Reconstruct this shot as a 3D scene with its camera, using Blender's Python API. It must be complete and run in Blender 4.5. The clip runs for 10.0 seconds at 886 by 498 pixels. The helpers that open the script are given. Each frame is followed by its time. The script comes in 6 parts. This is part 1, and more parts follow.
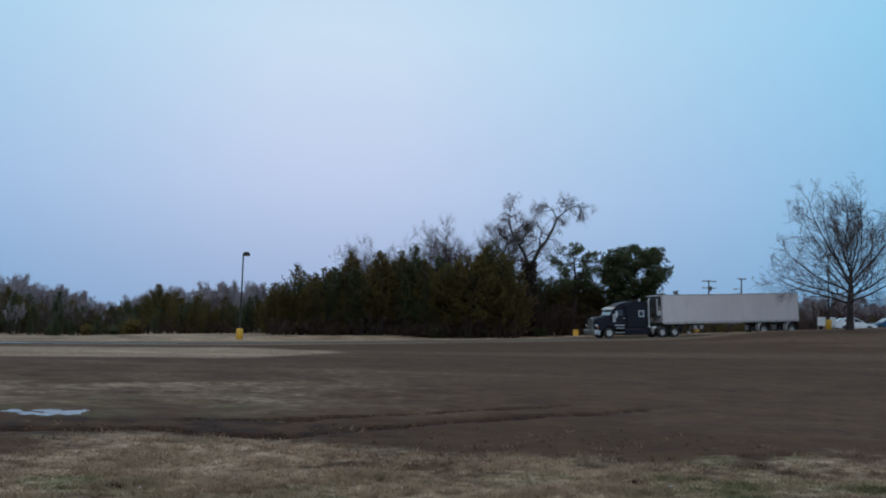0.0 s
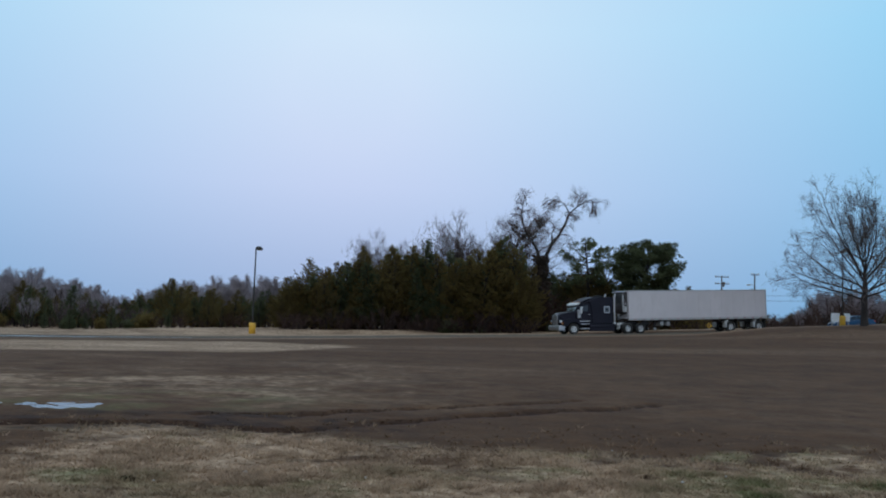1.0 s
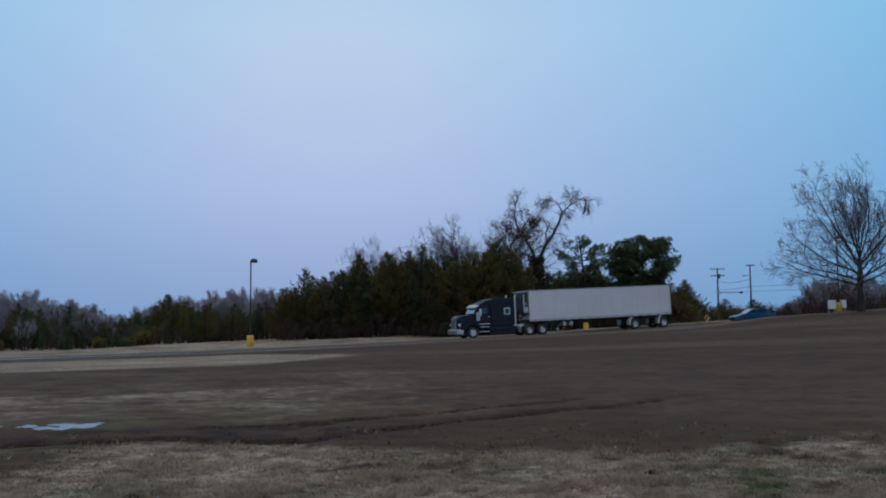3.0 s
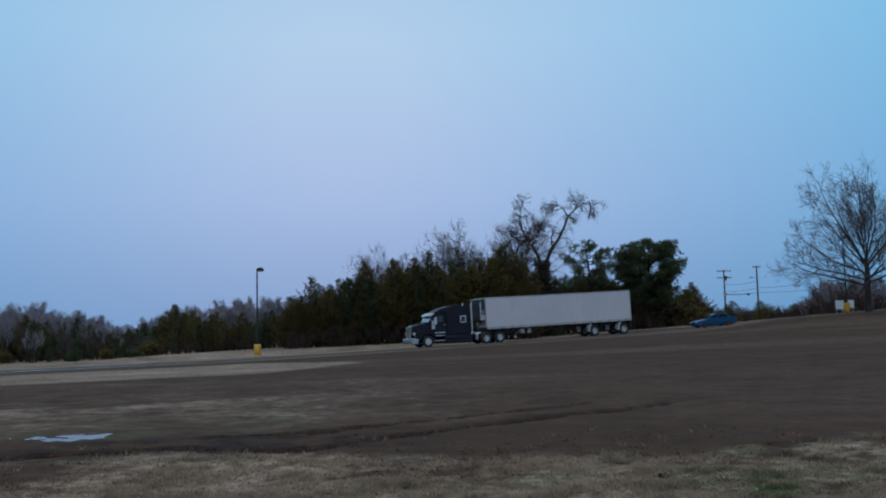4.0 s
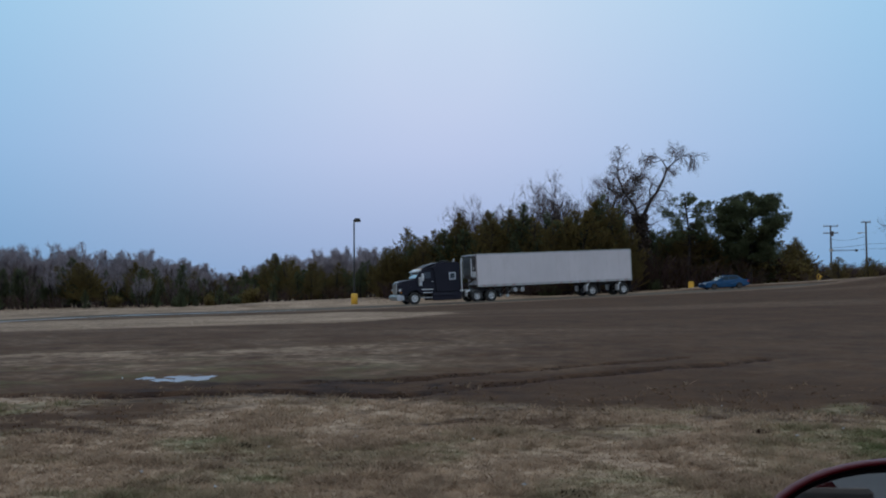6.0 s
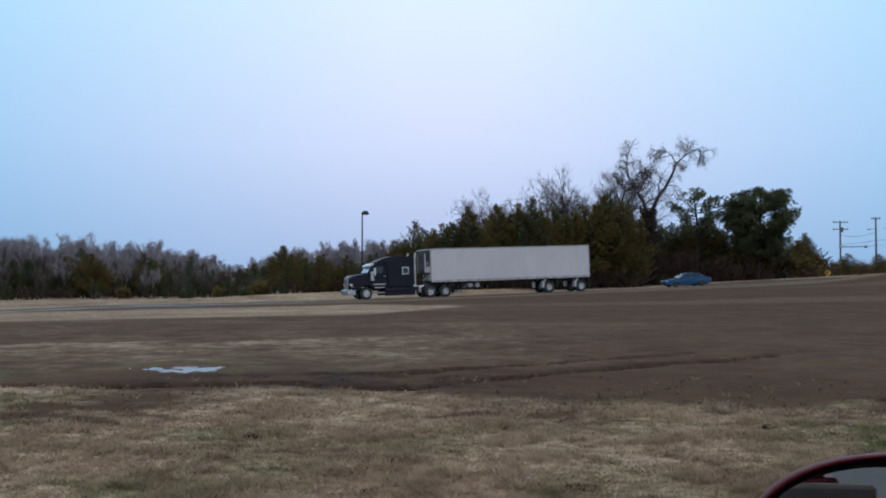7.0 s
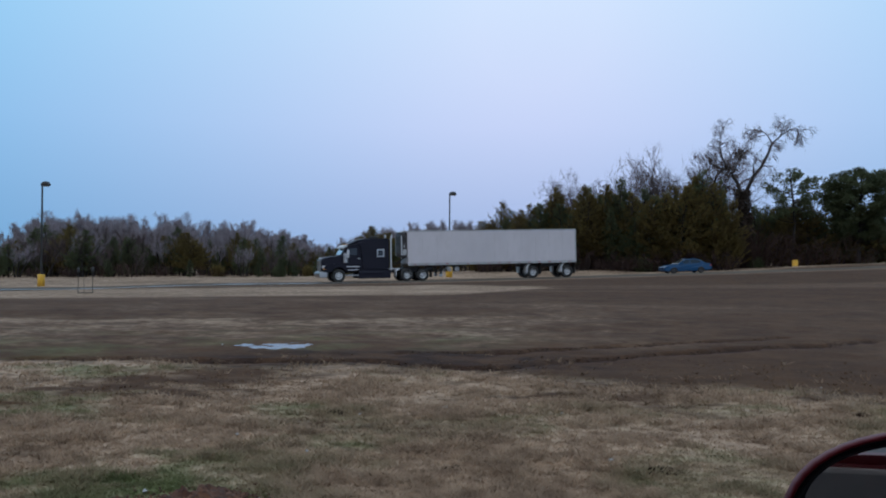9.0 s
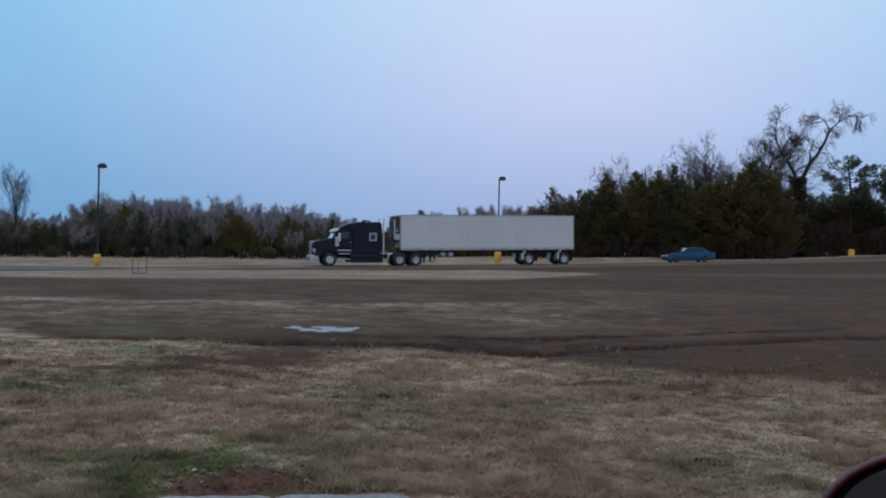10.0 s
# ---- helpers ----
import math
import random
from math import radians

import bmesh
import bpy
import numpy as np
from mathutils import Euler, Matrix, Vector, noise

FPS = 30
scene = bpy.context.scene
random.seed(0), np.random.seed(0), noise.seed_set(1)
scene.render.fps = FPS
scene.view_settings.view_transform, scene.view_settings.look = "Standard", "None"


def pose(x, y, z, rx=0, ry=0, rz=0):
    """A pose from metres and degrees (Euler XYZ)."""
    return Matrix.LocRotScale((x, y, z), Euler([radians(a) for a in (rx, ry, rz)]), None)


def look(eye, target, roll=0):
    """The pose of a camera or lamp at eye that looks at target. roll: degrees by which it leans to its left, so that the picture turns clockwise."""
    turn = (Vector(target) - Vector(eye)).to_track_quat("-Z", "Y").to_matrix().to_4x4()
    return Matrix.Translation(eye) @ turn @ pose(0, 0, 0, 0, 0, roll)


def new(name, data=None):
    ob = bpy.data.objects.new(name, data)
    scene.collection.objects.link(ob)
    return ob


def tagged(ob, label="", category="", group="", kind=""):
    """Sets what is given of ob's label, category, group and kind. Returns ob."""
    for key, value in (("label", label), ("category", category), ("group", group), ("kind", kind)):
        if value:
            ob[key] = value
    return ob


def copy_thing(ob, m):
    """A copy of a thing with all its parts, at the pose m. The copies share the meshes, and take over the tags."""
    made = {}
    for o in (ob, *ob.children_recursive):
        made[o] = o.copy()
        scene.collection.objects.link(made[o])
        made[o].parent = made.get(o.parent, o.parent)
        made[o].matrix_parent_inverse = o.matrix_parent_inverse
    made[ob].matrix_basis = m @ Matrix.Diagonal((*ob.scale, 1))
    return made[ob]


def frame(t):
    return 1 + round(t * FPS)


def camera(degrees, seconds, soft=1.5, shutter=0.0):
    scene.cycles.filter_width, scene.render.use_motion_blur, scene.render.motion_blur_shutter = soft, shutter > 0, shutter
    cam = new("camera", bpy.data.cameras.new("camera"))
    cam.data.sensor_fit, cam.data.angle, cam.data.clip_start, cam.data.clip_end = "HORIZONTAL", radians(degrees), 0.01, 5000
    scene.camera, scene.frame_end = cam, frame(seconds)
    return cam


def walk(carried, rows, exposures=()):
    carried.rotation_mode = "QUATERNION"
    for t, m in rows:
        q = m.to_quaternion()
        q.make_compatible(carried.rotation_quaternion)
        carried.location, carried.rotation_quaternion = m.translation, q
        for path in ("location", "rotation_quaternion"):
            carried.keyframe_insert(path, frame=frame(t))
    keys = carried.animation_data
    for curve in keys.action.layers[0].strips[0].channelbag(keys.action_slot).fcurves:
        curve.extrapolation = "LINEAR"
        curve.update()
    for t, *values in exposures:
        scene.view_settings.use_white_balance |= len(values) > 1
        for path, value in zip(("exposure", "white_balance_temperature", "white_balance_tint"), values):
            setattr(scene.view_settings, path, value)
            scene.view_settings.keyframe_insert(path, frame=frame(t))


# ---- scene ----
# ---- camera ----
LENS = 49.97
EYE = 1.5
# seconds, yaw, pitch, roll, and small sways of the hand-held camera in metres
PATH = [
    (0.0, 0.00, 4.86, -1.78, 0, 0, 0.03),
    (0.1, -0.18, 4.70, -1.62, 0, 0, 0.03),
    (0.2, -0.40, 4.72, -1.18, 0, 0, 0.03),
    (0.3, -0.12, 4.63, -0.98, 0, 0, 0.03),
    (0.4, -0.00, 4.83, -0.63, 0, 0, 0.03),
    (0.5, -0.09, 5.05, -0.41, 0, 0, 0.03),
    (0.6, 0.57, 4.96, -0.81, 0, 0, 0.03),
    (0.7, 0.56, 4.70, -0.74, 0, 0, 0.03),
    (0.8, 0.23, 4.59, -0.65, 0, 0, 0.03),
    (0.9, 0.98, 4.28, -1.48, 0, 0, 0.03),
    (1.0, 0.72, 4.53, -1.97, 0, 0, 0.03),
    (1.1, 0.17, 4.65, -1.92, 0, 0, 0.03),
    (1.2, -0.51, 4.85, -1.60, 0, 0, 0.03),
    (1.3, -0.67, 4.92, -1.09, 0, 0, 0.03),
    (1.4, -0.71, 4.96, -0.80, 0, 0, 0.03),
    (1.5, -1.10, 4.60, -0.71, 0, 0, 0.03),
    (1.6, -0.25, 4.20, -0.19, 0, 0, 0.03),
    (1.7, -0.22, 4.89, -0.55, 0, 0, 0.03),
    (1.8, -0.60, 5.38, -0.52, 0, 0, 0.03),
    (1.9, -0.70, 5.63, -0.86, 0, 0, 0.03),
    (2.0, -1.11, 5.83, -1.17, 0, 0, 0.03),
    (2.1, -1.10, 5.65, -0.91, 0, 0, 0.03),
    (2.2, -1.46, 4.61, -0.40, 0, 0, 0.03),
    (2.3, -0.77, 4.19, 0.06, 0, 0, 0.03),
    (2.4, 0.17, 3.98, 0.13, 0, 0, 0.03),
    (2.5, 0.25, 3.89, -0.21, 0, 0, 0.03),
    (2.6, 0.24, 4.17, 0.06, 0, 0, 0.03),
    (2.7, 0.35, 4.37, 0.26, 0, 0, 0.029),
    (3.8, 0.91, 5.45, 1.41, 0, 0, 0.027),
    (3.9, 0.98, 5.32, 1.55, 0, 0, 0.026),
    (4.0, 1.02, 5.16, 1.38, 0, 0, 0.026),
    (4.1, 0.79, 5.36, 1.14, -0.001, 0, 0.025),
    (4.2, 0.88, 5.66, 0.85, -0.002, 0, 0.024),
    (4.3, 1.13, 5.77, 0.48, -0.002, 0, 0.022),
    (4.4, 1.51, 5.48, 0.32, -0.003, 0, 0.021),
    (4.5, 2.07, 5.14, 0.83, -0.004, 0, 0.02),
    (4.6, 2.47, 4.87, 1.10, -0.005, 0, 0.017),
    (4.7, 2.82, 4.85, 1.00, -0.006, 0, 0.013),
    (4.8, 2.99, 4.79, 0.71, -0.007, 0, 0.01),
    (4.9, 2.84, 4.71, 0.79, -0.008, 0, 0.006),
    (5.0, 3.59, 4.38, 0.68, -0.009, 0, 0.003),
    (5.1, 3.80, 4.29, 0.86, -0.01, 0, 0.003),
    (5.2, 3.86, 4.19, 0.86, -0.01, 0, 0.003),
    (5.3, 4.11, 4.16, 1.05, -0.011, 0, 0.002),
    (5.4, 4.28, 3.92, 0.83, -0.011, 0, 0.002),
    (5.5, 4.36, 3.72, 0.60, -0.012, 0, 0.002),
    (5.6, 4.93, 3.34, 0.58, -0.011, 0, 0.002),
    (5.7, 5.64, 2.92, 0.60, -0.01, 0, 0.002),
    (6.8, 7.35, 2.01, 0.37, 0.001, 0, 0),
    (6.9, 7.16, 2.09, 0.26, 0.002, 0, 0),
    (7.0, 7.16, 1.96, 0.02, 0.003, 0, 0),
    (7.1, 7.55, 2.25, -0.10, 0.004, 0, 0.001),
    (7.2, 7.50, 2.20, 0.13, 0.005, 0, 0.001),
    (7.3, 7.81, 2.02, 0.22, 0.007, 0, 0.002),
    (7.4, 8.35, 1.99, -0.39, 0.008, 0, 0.002),
    (7.5, 8.34, 2.06, -0.81, 0.009, 0, 0.003),
    (7.6, 8.60, 1.98, -0.86, 0.0105, 0, 0.002),
    (7.7, 9.04, 1.86, -0.77, 0.011, 0, 0),
    (7.8, 9.30, 2.01, -0.34, 0.012, 0, -0.001),
    (7.9, 9.29, 2.18, -0.23, 0.012, 0, -0.003),
    (8.0, 9.12, 2.12, -0.59, 0.014, 0, -0.004),
    (8.1, 9.15, 2.02, -0.44, 0.016, 0, -0.005),
    (8.2, 9.30, 1.80, -0.34, 0.019, 0, -0.006),
    (8.3, 9.70, 1.60, -0.37, 0.022, 0, -0.008),
    (8.4, 10.26, 1.64, -0.28, 0.024, 0, -0.009),
    (8.5, 10.87, 1.77, -0.41, 0.027, 0, -0.01),
    (8.6, 10.78, 2.02, -0.43, 0.028, 0, -0.009),
    (8.7, 10.75, 1.98, -0.43, 0.03075, 0, -0.00875),
    (8.8, 11.09, 1.94, -0.11, 0.0325, 0, -0.0095),
    (8.9, 11.39, 1.60, -0.25, 0.03625, 0, -0.00925),
    (9.0, 12.42, 0.79, -0.46, 0.039, 0, -0.009),
    (9.1, 12.57, 0.67, -0.33, 0.041, 0, -0.007),
    (9.2, 13.10, 0.76, -0.48, 0.043, 0, -0.005),
    (9.3, 14.37, 0.17, -0.45, 0.043, 0, -0.003),
    (9.4, 15.15, -0.01, -0.07, 0.044, 0, 0),
    (9.5, 15.11, 0.03, -0.23, 0.045, 0, 0.003),
    (9.6, 14.66, 0.23, -0.59, 0.0465, 0, 0.0035),
    (9.7, 15.09, 0.12, -0.18, 0.047, 0, 0.004),
    (9.8, 15.43, -0.23, -0.31, 0.049, 0, 0.004),
    (9.9, 15.07, -0.09, -0.82, 0.0495, 0, 0.004),
    (10.0, 15.36, -0.18, -1.15, 0.051, 0, 0.005),
]
EXPOSURES = [(0.0, -0.1, 6150, 8), (0.5, -0.3, 5650, 6), (0.7, -0.43, 5550, 6), (1.0, 0.02, 6200, 8), (1.2, 0.12, 6200, 8), (1.5, -0.18, 6050, 8), (1.7, -0.35, 5900, 8), (2.0, -0.05, 6150, 9), (2.2, 0.05, 6250, 10),
             (2.5, -0.23, 6050, 10), (4.0, -0.36, 5550, 6), (4.5, -0.36, 5550, 6), (5.0, -0.34, 5550, 7), (5.5, -0.3, 5850, 10), (6.9, 0.2, 6400, 11), (7.5, 0.27, 6500, 12), (8.0, 0.0, 5800, 8), (8.5, 0.02, 6000, 10),
             (9.0, 0.05, 6100, 12), (9.5, 0.2, 6300, 11), (10.0, -0.05, 6050, 12)]
cam = camera(LENS, 10.0, soft=1.95)
walk(cam, [(t, pose(dx, dy, EYE + dz, 90 + p, r, y)) for t, y, p, r, dx, dy, dz in PATH], EXPOSURES)

# ---- light: overcast winter dusk, brighter overhead ----
world = bpy.data.worlds.new("overcast_sky")
scene.world = world
world.use_nodes = True
wn, wl = world.node_tree.nodes, world.node_tree.links
wn.clear()
w_out = wn.new("ShaderNodeOutputWorld")
w_bg = wn.new("ShaderNodeBackground")
w_sky = wn.new("ShaderNodeTexSky")
w_sky.sky_type, w_sky.sun_disc = "NISHITA", False
w_sky.sun_elevation, w_sky.sun_rotation = radians(24), radians(200)
w_sky.air_density, w_sky.dust_density = 1.2, 3.0
w_dim = wn.new("ShaderNodeVectorMath")
w_dim.operation = "SCALE"
w_dim.inputs["Scale"].default_value = 0.05
w_geo = wn.new("ShaderNodeTexCoord")
w_sep = wn.new("ShaderNodeSeparateXYZ")


def sky_ramp(*stops):
    """Sky colour by height over the horizon."""
    r = wn.new("ShaderNodeValToRGB")
    while len(r.color_ramp.elements) < len(stops):
        r.color_ramp.elements.new(0.5)
    for el, (pos, col) in zip(r.color_ramp.elements, stops):
        el.position, el.color = pos, (*col, 1)
    wl.new(w_sep.outputs["Z"], r.inputs["Fac"])
    return r


# lens falloff put into the sky: paler over the grove, bluer to both sides
w_pale = sky_ramp((0.0, (0.45, 0.53, 0.77)), (0.06, (0.52, 0.58, 0.83)), (0.14, (0.64, 0.70, 0.93)), (0.30, (0.73, 0.86, 1.0)), (0.6, (0.64, 0.80, 0.96)))
w_blue = sky_ramp((0.0, (0.215, 0.435, 0.69)), (0.06, (0.24, 0.475, 0.74)), (0.14, (0.29, 0.555, 0.83)), (0.30, (0.345, 0.69, 0.94)), (0.6, (0.62, 0.79, 0.96)))
w_dot = wn.new("ShaderNodeVectorMath")
w_dot.operation = "DOT_PRODUCT"
w_dot.inputs[1].default_value = Vector((-0.115, 0.965, 0.24)).normalized()
w_ang = wn.new("ShaderNodeMath")
w_ang.operation = "ARCCOSINE"
w_part = wn.new("ShaderNodeMapRange")
w_part.inputs["From Max"].default_value = math.pi
w_glow = wn.new("ShaderNodeValToRGB")
for k in range(2):
    w_glow.color_ramp.elements.new(0.5)
for el, (pos, v) in zip(w_glow.color_ramp.elements, ((0.02, 1.0), (0.18, 0.0), (0.32, 0.0), (0.55, 0.5))):
    el.position, el.color = pos, (v, v, v, 1)
w_ramp = wn.new("ShaderNodeMix")
w_ramp.data_type = "RGBA"
wl.new(w_geo.outputs["Generated"], w_dot.inputs[0])
wl.new(w_dot.outputs["Value"], w_ang.inputs[0])
wl.new(w_ang.outputs[0], w_part.inputs["Value"])
wl.new(w_part.outputs["Result"], w_glow.inputs["Fac"])
wl.new(w_glow.outputs["Color"], w_ramp.inputs["Factor"])
wl.new(w_blue.outputs["Color"], w_ramp.inputs["A"])
wl.new(w_pale.outputs["Color"], w_ramp.inputs["B"])
w_noise = wn.new("ShaderNodeTexNoise")
w_noise.inputs["Scale"].default_value, w_noise.inputs["Detail"].default_value = 1.6, 2.0
w_cloud = wn.new("ShaderNodeMix")
w_cloud.data_type, w_cloud.blend_type = "RGBA", "OVERLAY"
w_cloud.inputs["Factor"].default_value = 0.06
w_mix = wn.new("ShaderNodeMix")
w_mix.data_type = "RGBA"
w_mix.inputs["Factor"].default_value = 0.88
wl.new(w_sky.outputs["Color"], w_dim.inputs[0])
wl.new(w_geo.outputs["Generated"], w_sep.inputs[0])
wl.new(w_geo.outputs["Generated"], w_noise.inputs["Vector"])
wl.new(w_ramp.outputs["Result"], w_cloud.inputs["A"])
wl.new(w_noise.outputs["Fac"], w_cloud.inputs["B"])
wl.new(w_dim.outputs["Vector"], w_mix.inputs["A"])
wl.new(w_cloud.outputs["Result"], w_mix.inputs["B"])
wl.new(w_mix.outputs["Result"], w_bg.inputs["Color"])
w_bg.inputs["Strength"].default_value = 1.0
wl.new(w_bg.outputs["Background"], w_out.inputs["Surface"])

sun = new("sun", bpy.data.lights.new("sun", "SUN"))
sun.data.energy, sun.data.angle, sun.data.color = 0.4, radians(30), (1.0, 0.96, 0.92)
sun.matrix_world = look((0, -40, 60), (0, 0, 0))


# ---- materials ----
def let_through(m, col, share):
    """Thin leaves and blades pass part of the light."""
    n, l = m.node_tree.nodes, m.node_tree.links
    tr = n.new("ShaderNodeBsdfTranslucent")
    l.new(col, tr.inputs["Color"])
    mx = n.new("ShaderNodeMixShader")
    mx.inputs[0].default_value = share
    l.new(n["Principled BSDF"].outputs[0], mx.inputs[1])
    l.new(tr.outputs[0], mx.inputs[2])
    l.new(mx.outputs[0], n["Material Output"].inputs["Surface"])


def shader(name, base=(0.5, 0.5, 0.5), rough=0.6, metal=0.0, alt=None, scale=4.0, alt2=None, scale2=40.0,
           bump=0.0, island=0.0, spec=0.5, coat=0.0, stretch=None, thin=0.0):
    """A principled material whose colour drifts from base to alt over patches and to alt2 in the grain."""
    m = bpy.data.materials.new(name)
    m.use_nodes = True
    n, l = m.node_tree.nodes, m.node_tree.links
    bsdf = n["Principled BSDF"]
    bsdf.inputs["Roughness"].default_value, bsdf.inputs["Metallic"].default_value = rough, metal
    bsdf.inputs["Specular IOR Level"].default_value = spec
    bsdf.inputs["Coat Weight"].default_value = coat
    tc = n.new("ShaderNodeTexCoord")
    vec = tc.outputs["Object"]
    if stretch:
        mp = n.new("ShaderNodeMapping")
        mp.inputs["Scale"].default_value = stretch
        l.new(vec, mp.inputs["Vector"])
        vec = mp.outputs["Vector"]
    rgb = n.new("ShaderNodeRGB")
    rgb.outputs[0].default_value = (*base, 1)
    col = rgb.outputs[0]

    def layer(col, other, sc, lo, hi):
        tex = n.new("ShaderNodeTexNoise")
        tex.inputs["Scale"].default_value, tex.inputs["Detail"].default_value = sc, 5.0
        l.new(vec, tex.inputs["Vector"])
        rng = n.new("ShaderNodeMapRange")
        rng.inputs["From Min"].default_value, rng.inputs["From Max"].default_value = lo, hi
        l.new(tex.outputs["Fac"], rng.inputs["Value"])
        mix = n.new("ShaderNodeMix")
        mix.data_type = "RGBA"
        l.new(rng.outputs["Result"], mix.inputs["Factor"])
        l.new(col, mix.inputs["A"])
        mix.inputs["B"].default_value = (*other, 1)
        return mix.outputs["Result"], tex
    tex = None
    if alt:
        col, tex = layer(col, alt, scale, 0.38, 0.66)
    if alt2:
        col, tex = layer(col, alt2, scale2, 0.45, 0.7)
    if island:
        geo = n.new("ShaderNodeNewGeometry")
        info = n.new("ShaderNodeObjectInfo")
        add = n.new("ShaderNodeMath")
        add.operation = "ADD"
        l.new(geo.outputs["Random Per Island"], add.inputs[0])
        l.new(info.outputs["Random"], add.inputs[1])
        rng = n.new("ShaderNodeMapRange")
        rng.inputs["From Max"].default_value = 2.0
        rng.inputs["To Min"].default_value, rng.inputs["To Max"].default_value = 1 - island, 1 + island
        l.new(add.outputs[0], rng.inputs["Value"])
        hsv = n.new("ShaderNodeHueSaturation")
        l.new(rng.outputs["Result"], hsv.inputs["Value"])
        l.new(col, hsv.inputs["Color"])
        col = hsv.outputs["Color"]
    l.new(col, bsdf.inputs["Base Color"])
    if thin:
        let_through(m, col, thin)
    if bump and tex:
        b = n.new("ShaderNodeBump")
        b.inputs["Strength"].default_value, b.inputs["Distance"].default_value = bump, 0.02
        l.new(tex.outputs["Fac"], b.inputs["Height"])
        l.new(b.outputs["Normal"], bsdf.inputs["Normal"])
    return m


M_BARK = shader("grey_brown_bark", (0.032, 0.026, 0.024), 0.95, alt=(0.055, 0.045, 0.04), scale=1.5, alt2=(0.025, 0.02, 0.018), scale2=9, bump=0.6, spec=0.2, stretch=(1, 1, 0.3))
M_TWIG = shader("bare_twigs", (0.08, 0.06, 0.056), 0.95, alt=(0.115, 0.09, 0.083), scale=0.6, island=0.35, spec=0.1)
# grey twigs, lightened further: the haze of distance is put into their colour
M_TWIG_FAR = shader("hazed_far_twigs", (0.24, 0.202, 0.215), 0.95, alt=(0.30, 0.255, 0.268), scale=0.4, island=0.3, spec=0.1)
M_TWIG_RED = shader("reddish_bare_twigs", (0.105, 0.075, 0.072), 0.95, alt=(0.14, 0.10, 0.095), scale=0.5, island=0.3, spec=0.1)
M_NEEDLE = shader("dark_pine_needles", (0.1606, 0.1215, 0.0440), 0.9, alt=(0.1936, 0.1380, 0.0500), scale=0.35, alt2=(0.1342, 0.0927, 0.0360), scale2=1.0, island=0.22, thin=0.55, spec=0.04)
M_NEEDLE_BLUE = shader("deep_green_needles", (0.1058, 0.1200, 0.0621), 0.9, alt=(0.1318, 0.1392, 0.0729), scale=0.35, alt2=(0.0842, 0.0960, 0.0500), scale2=1.0, island=0.22, thin=0.55, spec=0.04)
M_CEDAR = shader("olive_cedar_foliage", (0.156, 0.117, 0.045), 0.9, alt=(0.186, 0.132, 0.052), scale=0.4, alt2=(0.13, 0.09, 0.037), scale2=1.0, island=0.22, thin=0.55, spec=0.04)
M_IVY = shader("dark_ivy_leaves", (0.04, 0.029, 0.021), 0.8, alt=(0.06, 0.038, 0.028), scale=1.0, island=0.5, spec=0.2)
M_BRUSH = shader("brown_brush_stems", (0.0510, 0.0310, 0.0252), 0.95, alt=(0.0680, 0.0422, 0.0340), scale=0.5, island=0.4, spec=0.1)
M_WEED = shader("dead_weed_stalks", (0.035, 0.02, 0.014), 0.95, alt=(0.05, 0.03, 0.02), scale=9, island=0.4, spec=0.1)
M_ASPHALT = shader("worn_asphalt", (0.11, 0.088, 0.068), 0.95, alt=(0.08, 0.064, 0.05), scale=0.25, alt2=(0.14, 0.112, 0.088), scale2=30, bump=0.3, spec=0.05)
M_LOT = shader("dark_asphalt", (0.05, 0.048, 0.047), 0.85, alt=(0.035, 0.034, 0.034), scale=0.6, alt2=(0.075, 0.07, 0.07), scale2=40, bump=0.4)
M_CONCRETE = shader("weathered_concrete", (0.29, 0.285, 0.28), 0.9, alt=(0.22, 0.21, 0.2), scale=3, alt2=(0.15, 0.14, 0.13), scale2=25, bump=0.5)
M_CLAY = shader("red_clay", (0.13, 0.052, 0.024), 0.95, alt=(0.062, 0.025, 0.013), scale=9, alt2=(0.03, 0.014, 0.009), scale2=30, bump=1.0)
M_MUD = shader("dark_wet_mud", (0.022, 0.009, 0.005), 0.9, alt=(0.04, 0.018, 0.01), scale=6, spec=0.2)
M_YELLOW = shader("yellow_paint", (0.75, 0.42, 0.03), 0.55, alt=(0.62, 0.33, 0.02), scale=3, alt2=(0.45, 0.26, 0.06), scale2=14)
M_POLE = shader("bronze_pole_paint", (0.026, 0.023, 0.022), 0.6, alt=(0.038, 0.034, 0.03), scale=2, spec=0.25)
M_LENS = shader("frosted_lamp_lens", (0.35, 0.34, 0.32), 0.4, alt=(0.25, 0.24, 0.22), scale=4)
M_WOOD = shader("treated_pole_wood", (0.075, 0.06, 0.05), 0.9, alt=(0.11, 0.09, 0.075), scale=2, alt2=(0.04, 0.03, 0.025), scale2=12, stretch=(1, 1, 0.1))
M_STEEL = shader("galvanised_steel", (0.45, 0.44, 0.42), 0.5, 0.7, alt=(0.35, 0.34, 0.33), scale=3)
M_WIRE = shader("black_wire", (0.02, 0.02, 0.022), 0.6)
M_SIGNWHITE = shader("white_sign_paint", (0.85, 0.86, 0.88), 0.6, alt=(0.76, 0.78, 0.8), scale=2)
M_NAVY = shader("dark_navy_truck_paint", (0.008, 0.007, 0.014), 0.45, alt=(0.012, 0.01, 0.018), scale=0.7, coat=0.0, spec=0.25)
M_CHROME = shader("dull_chrome", (0.62, 0.61, 0.6), 0.28, 0.9, alt=(0.45, 0.44, 0.43), scale=3)
M_ALU = shader("polished_aluminium", (0.62, 0.61, 0.61), 0.45, 0.15, alt=(0.5, 0.49, 0.49), scale=6)
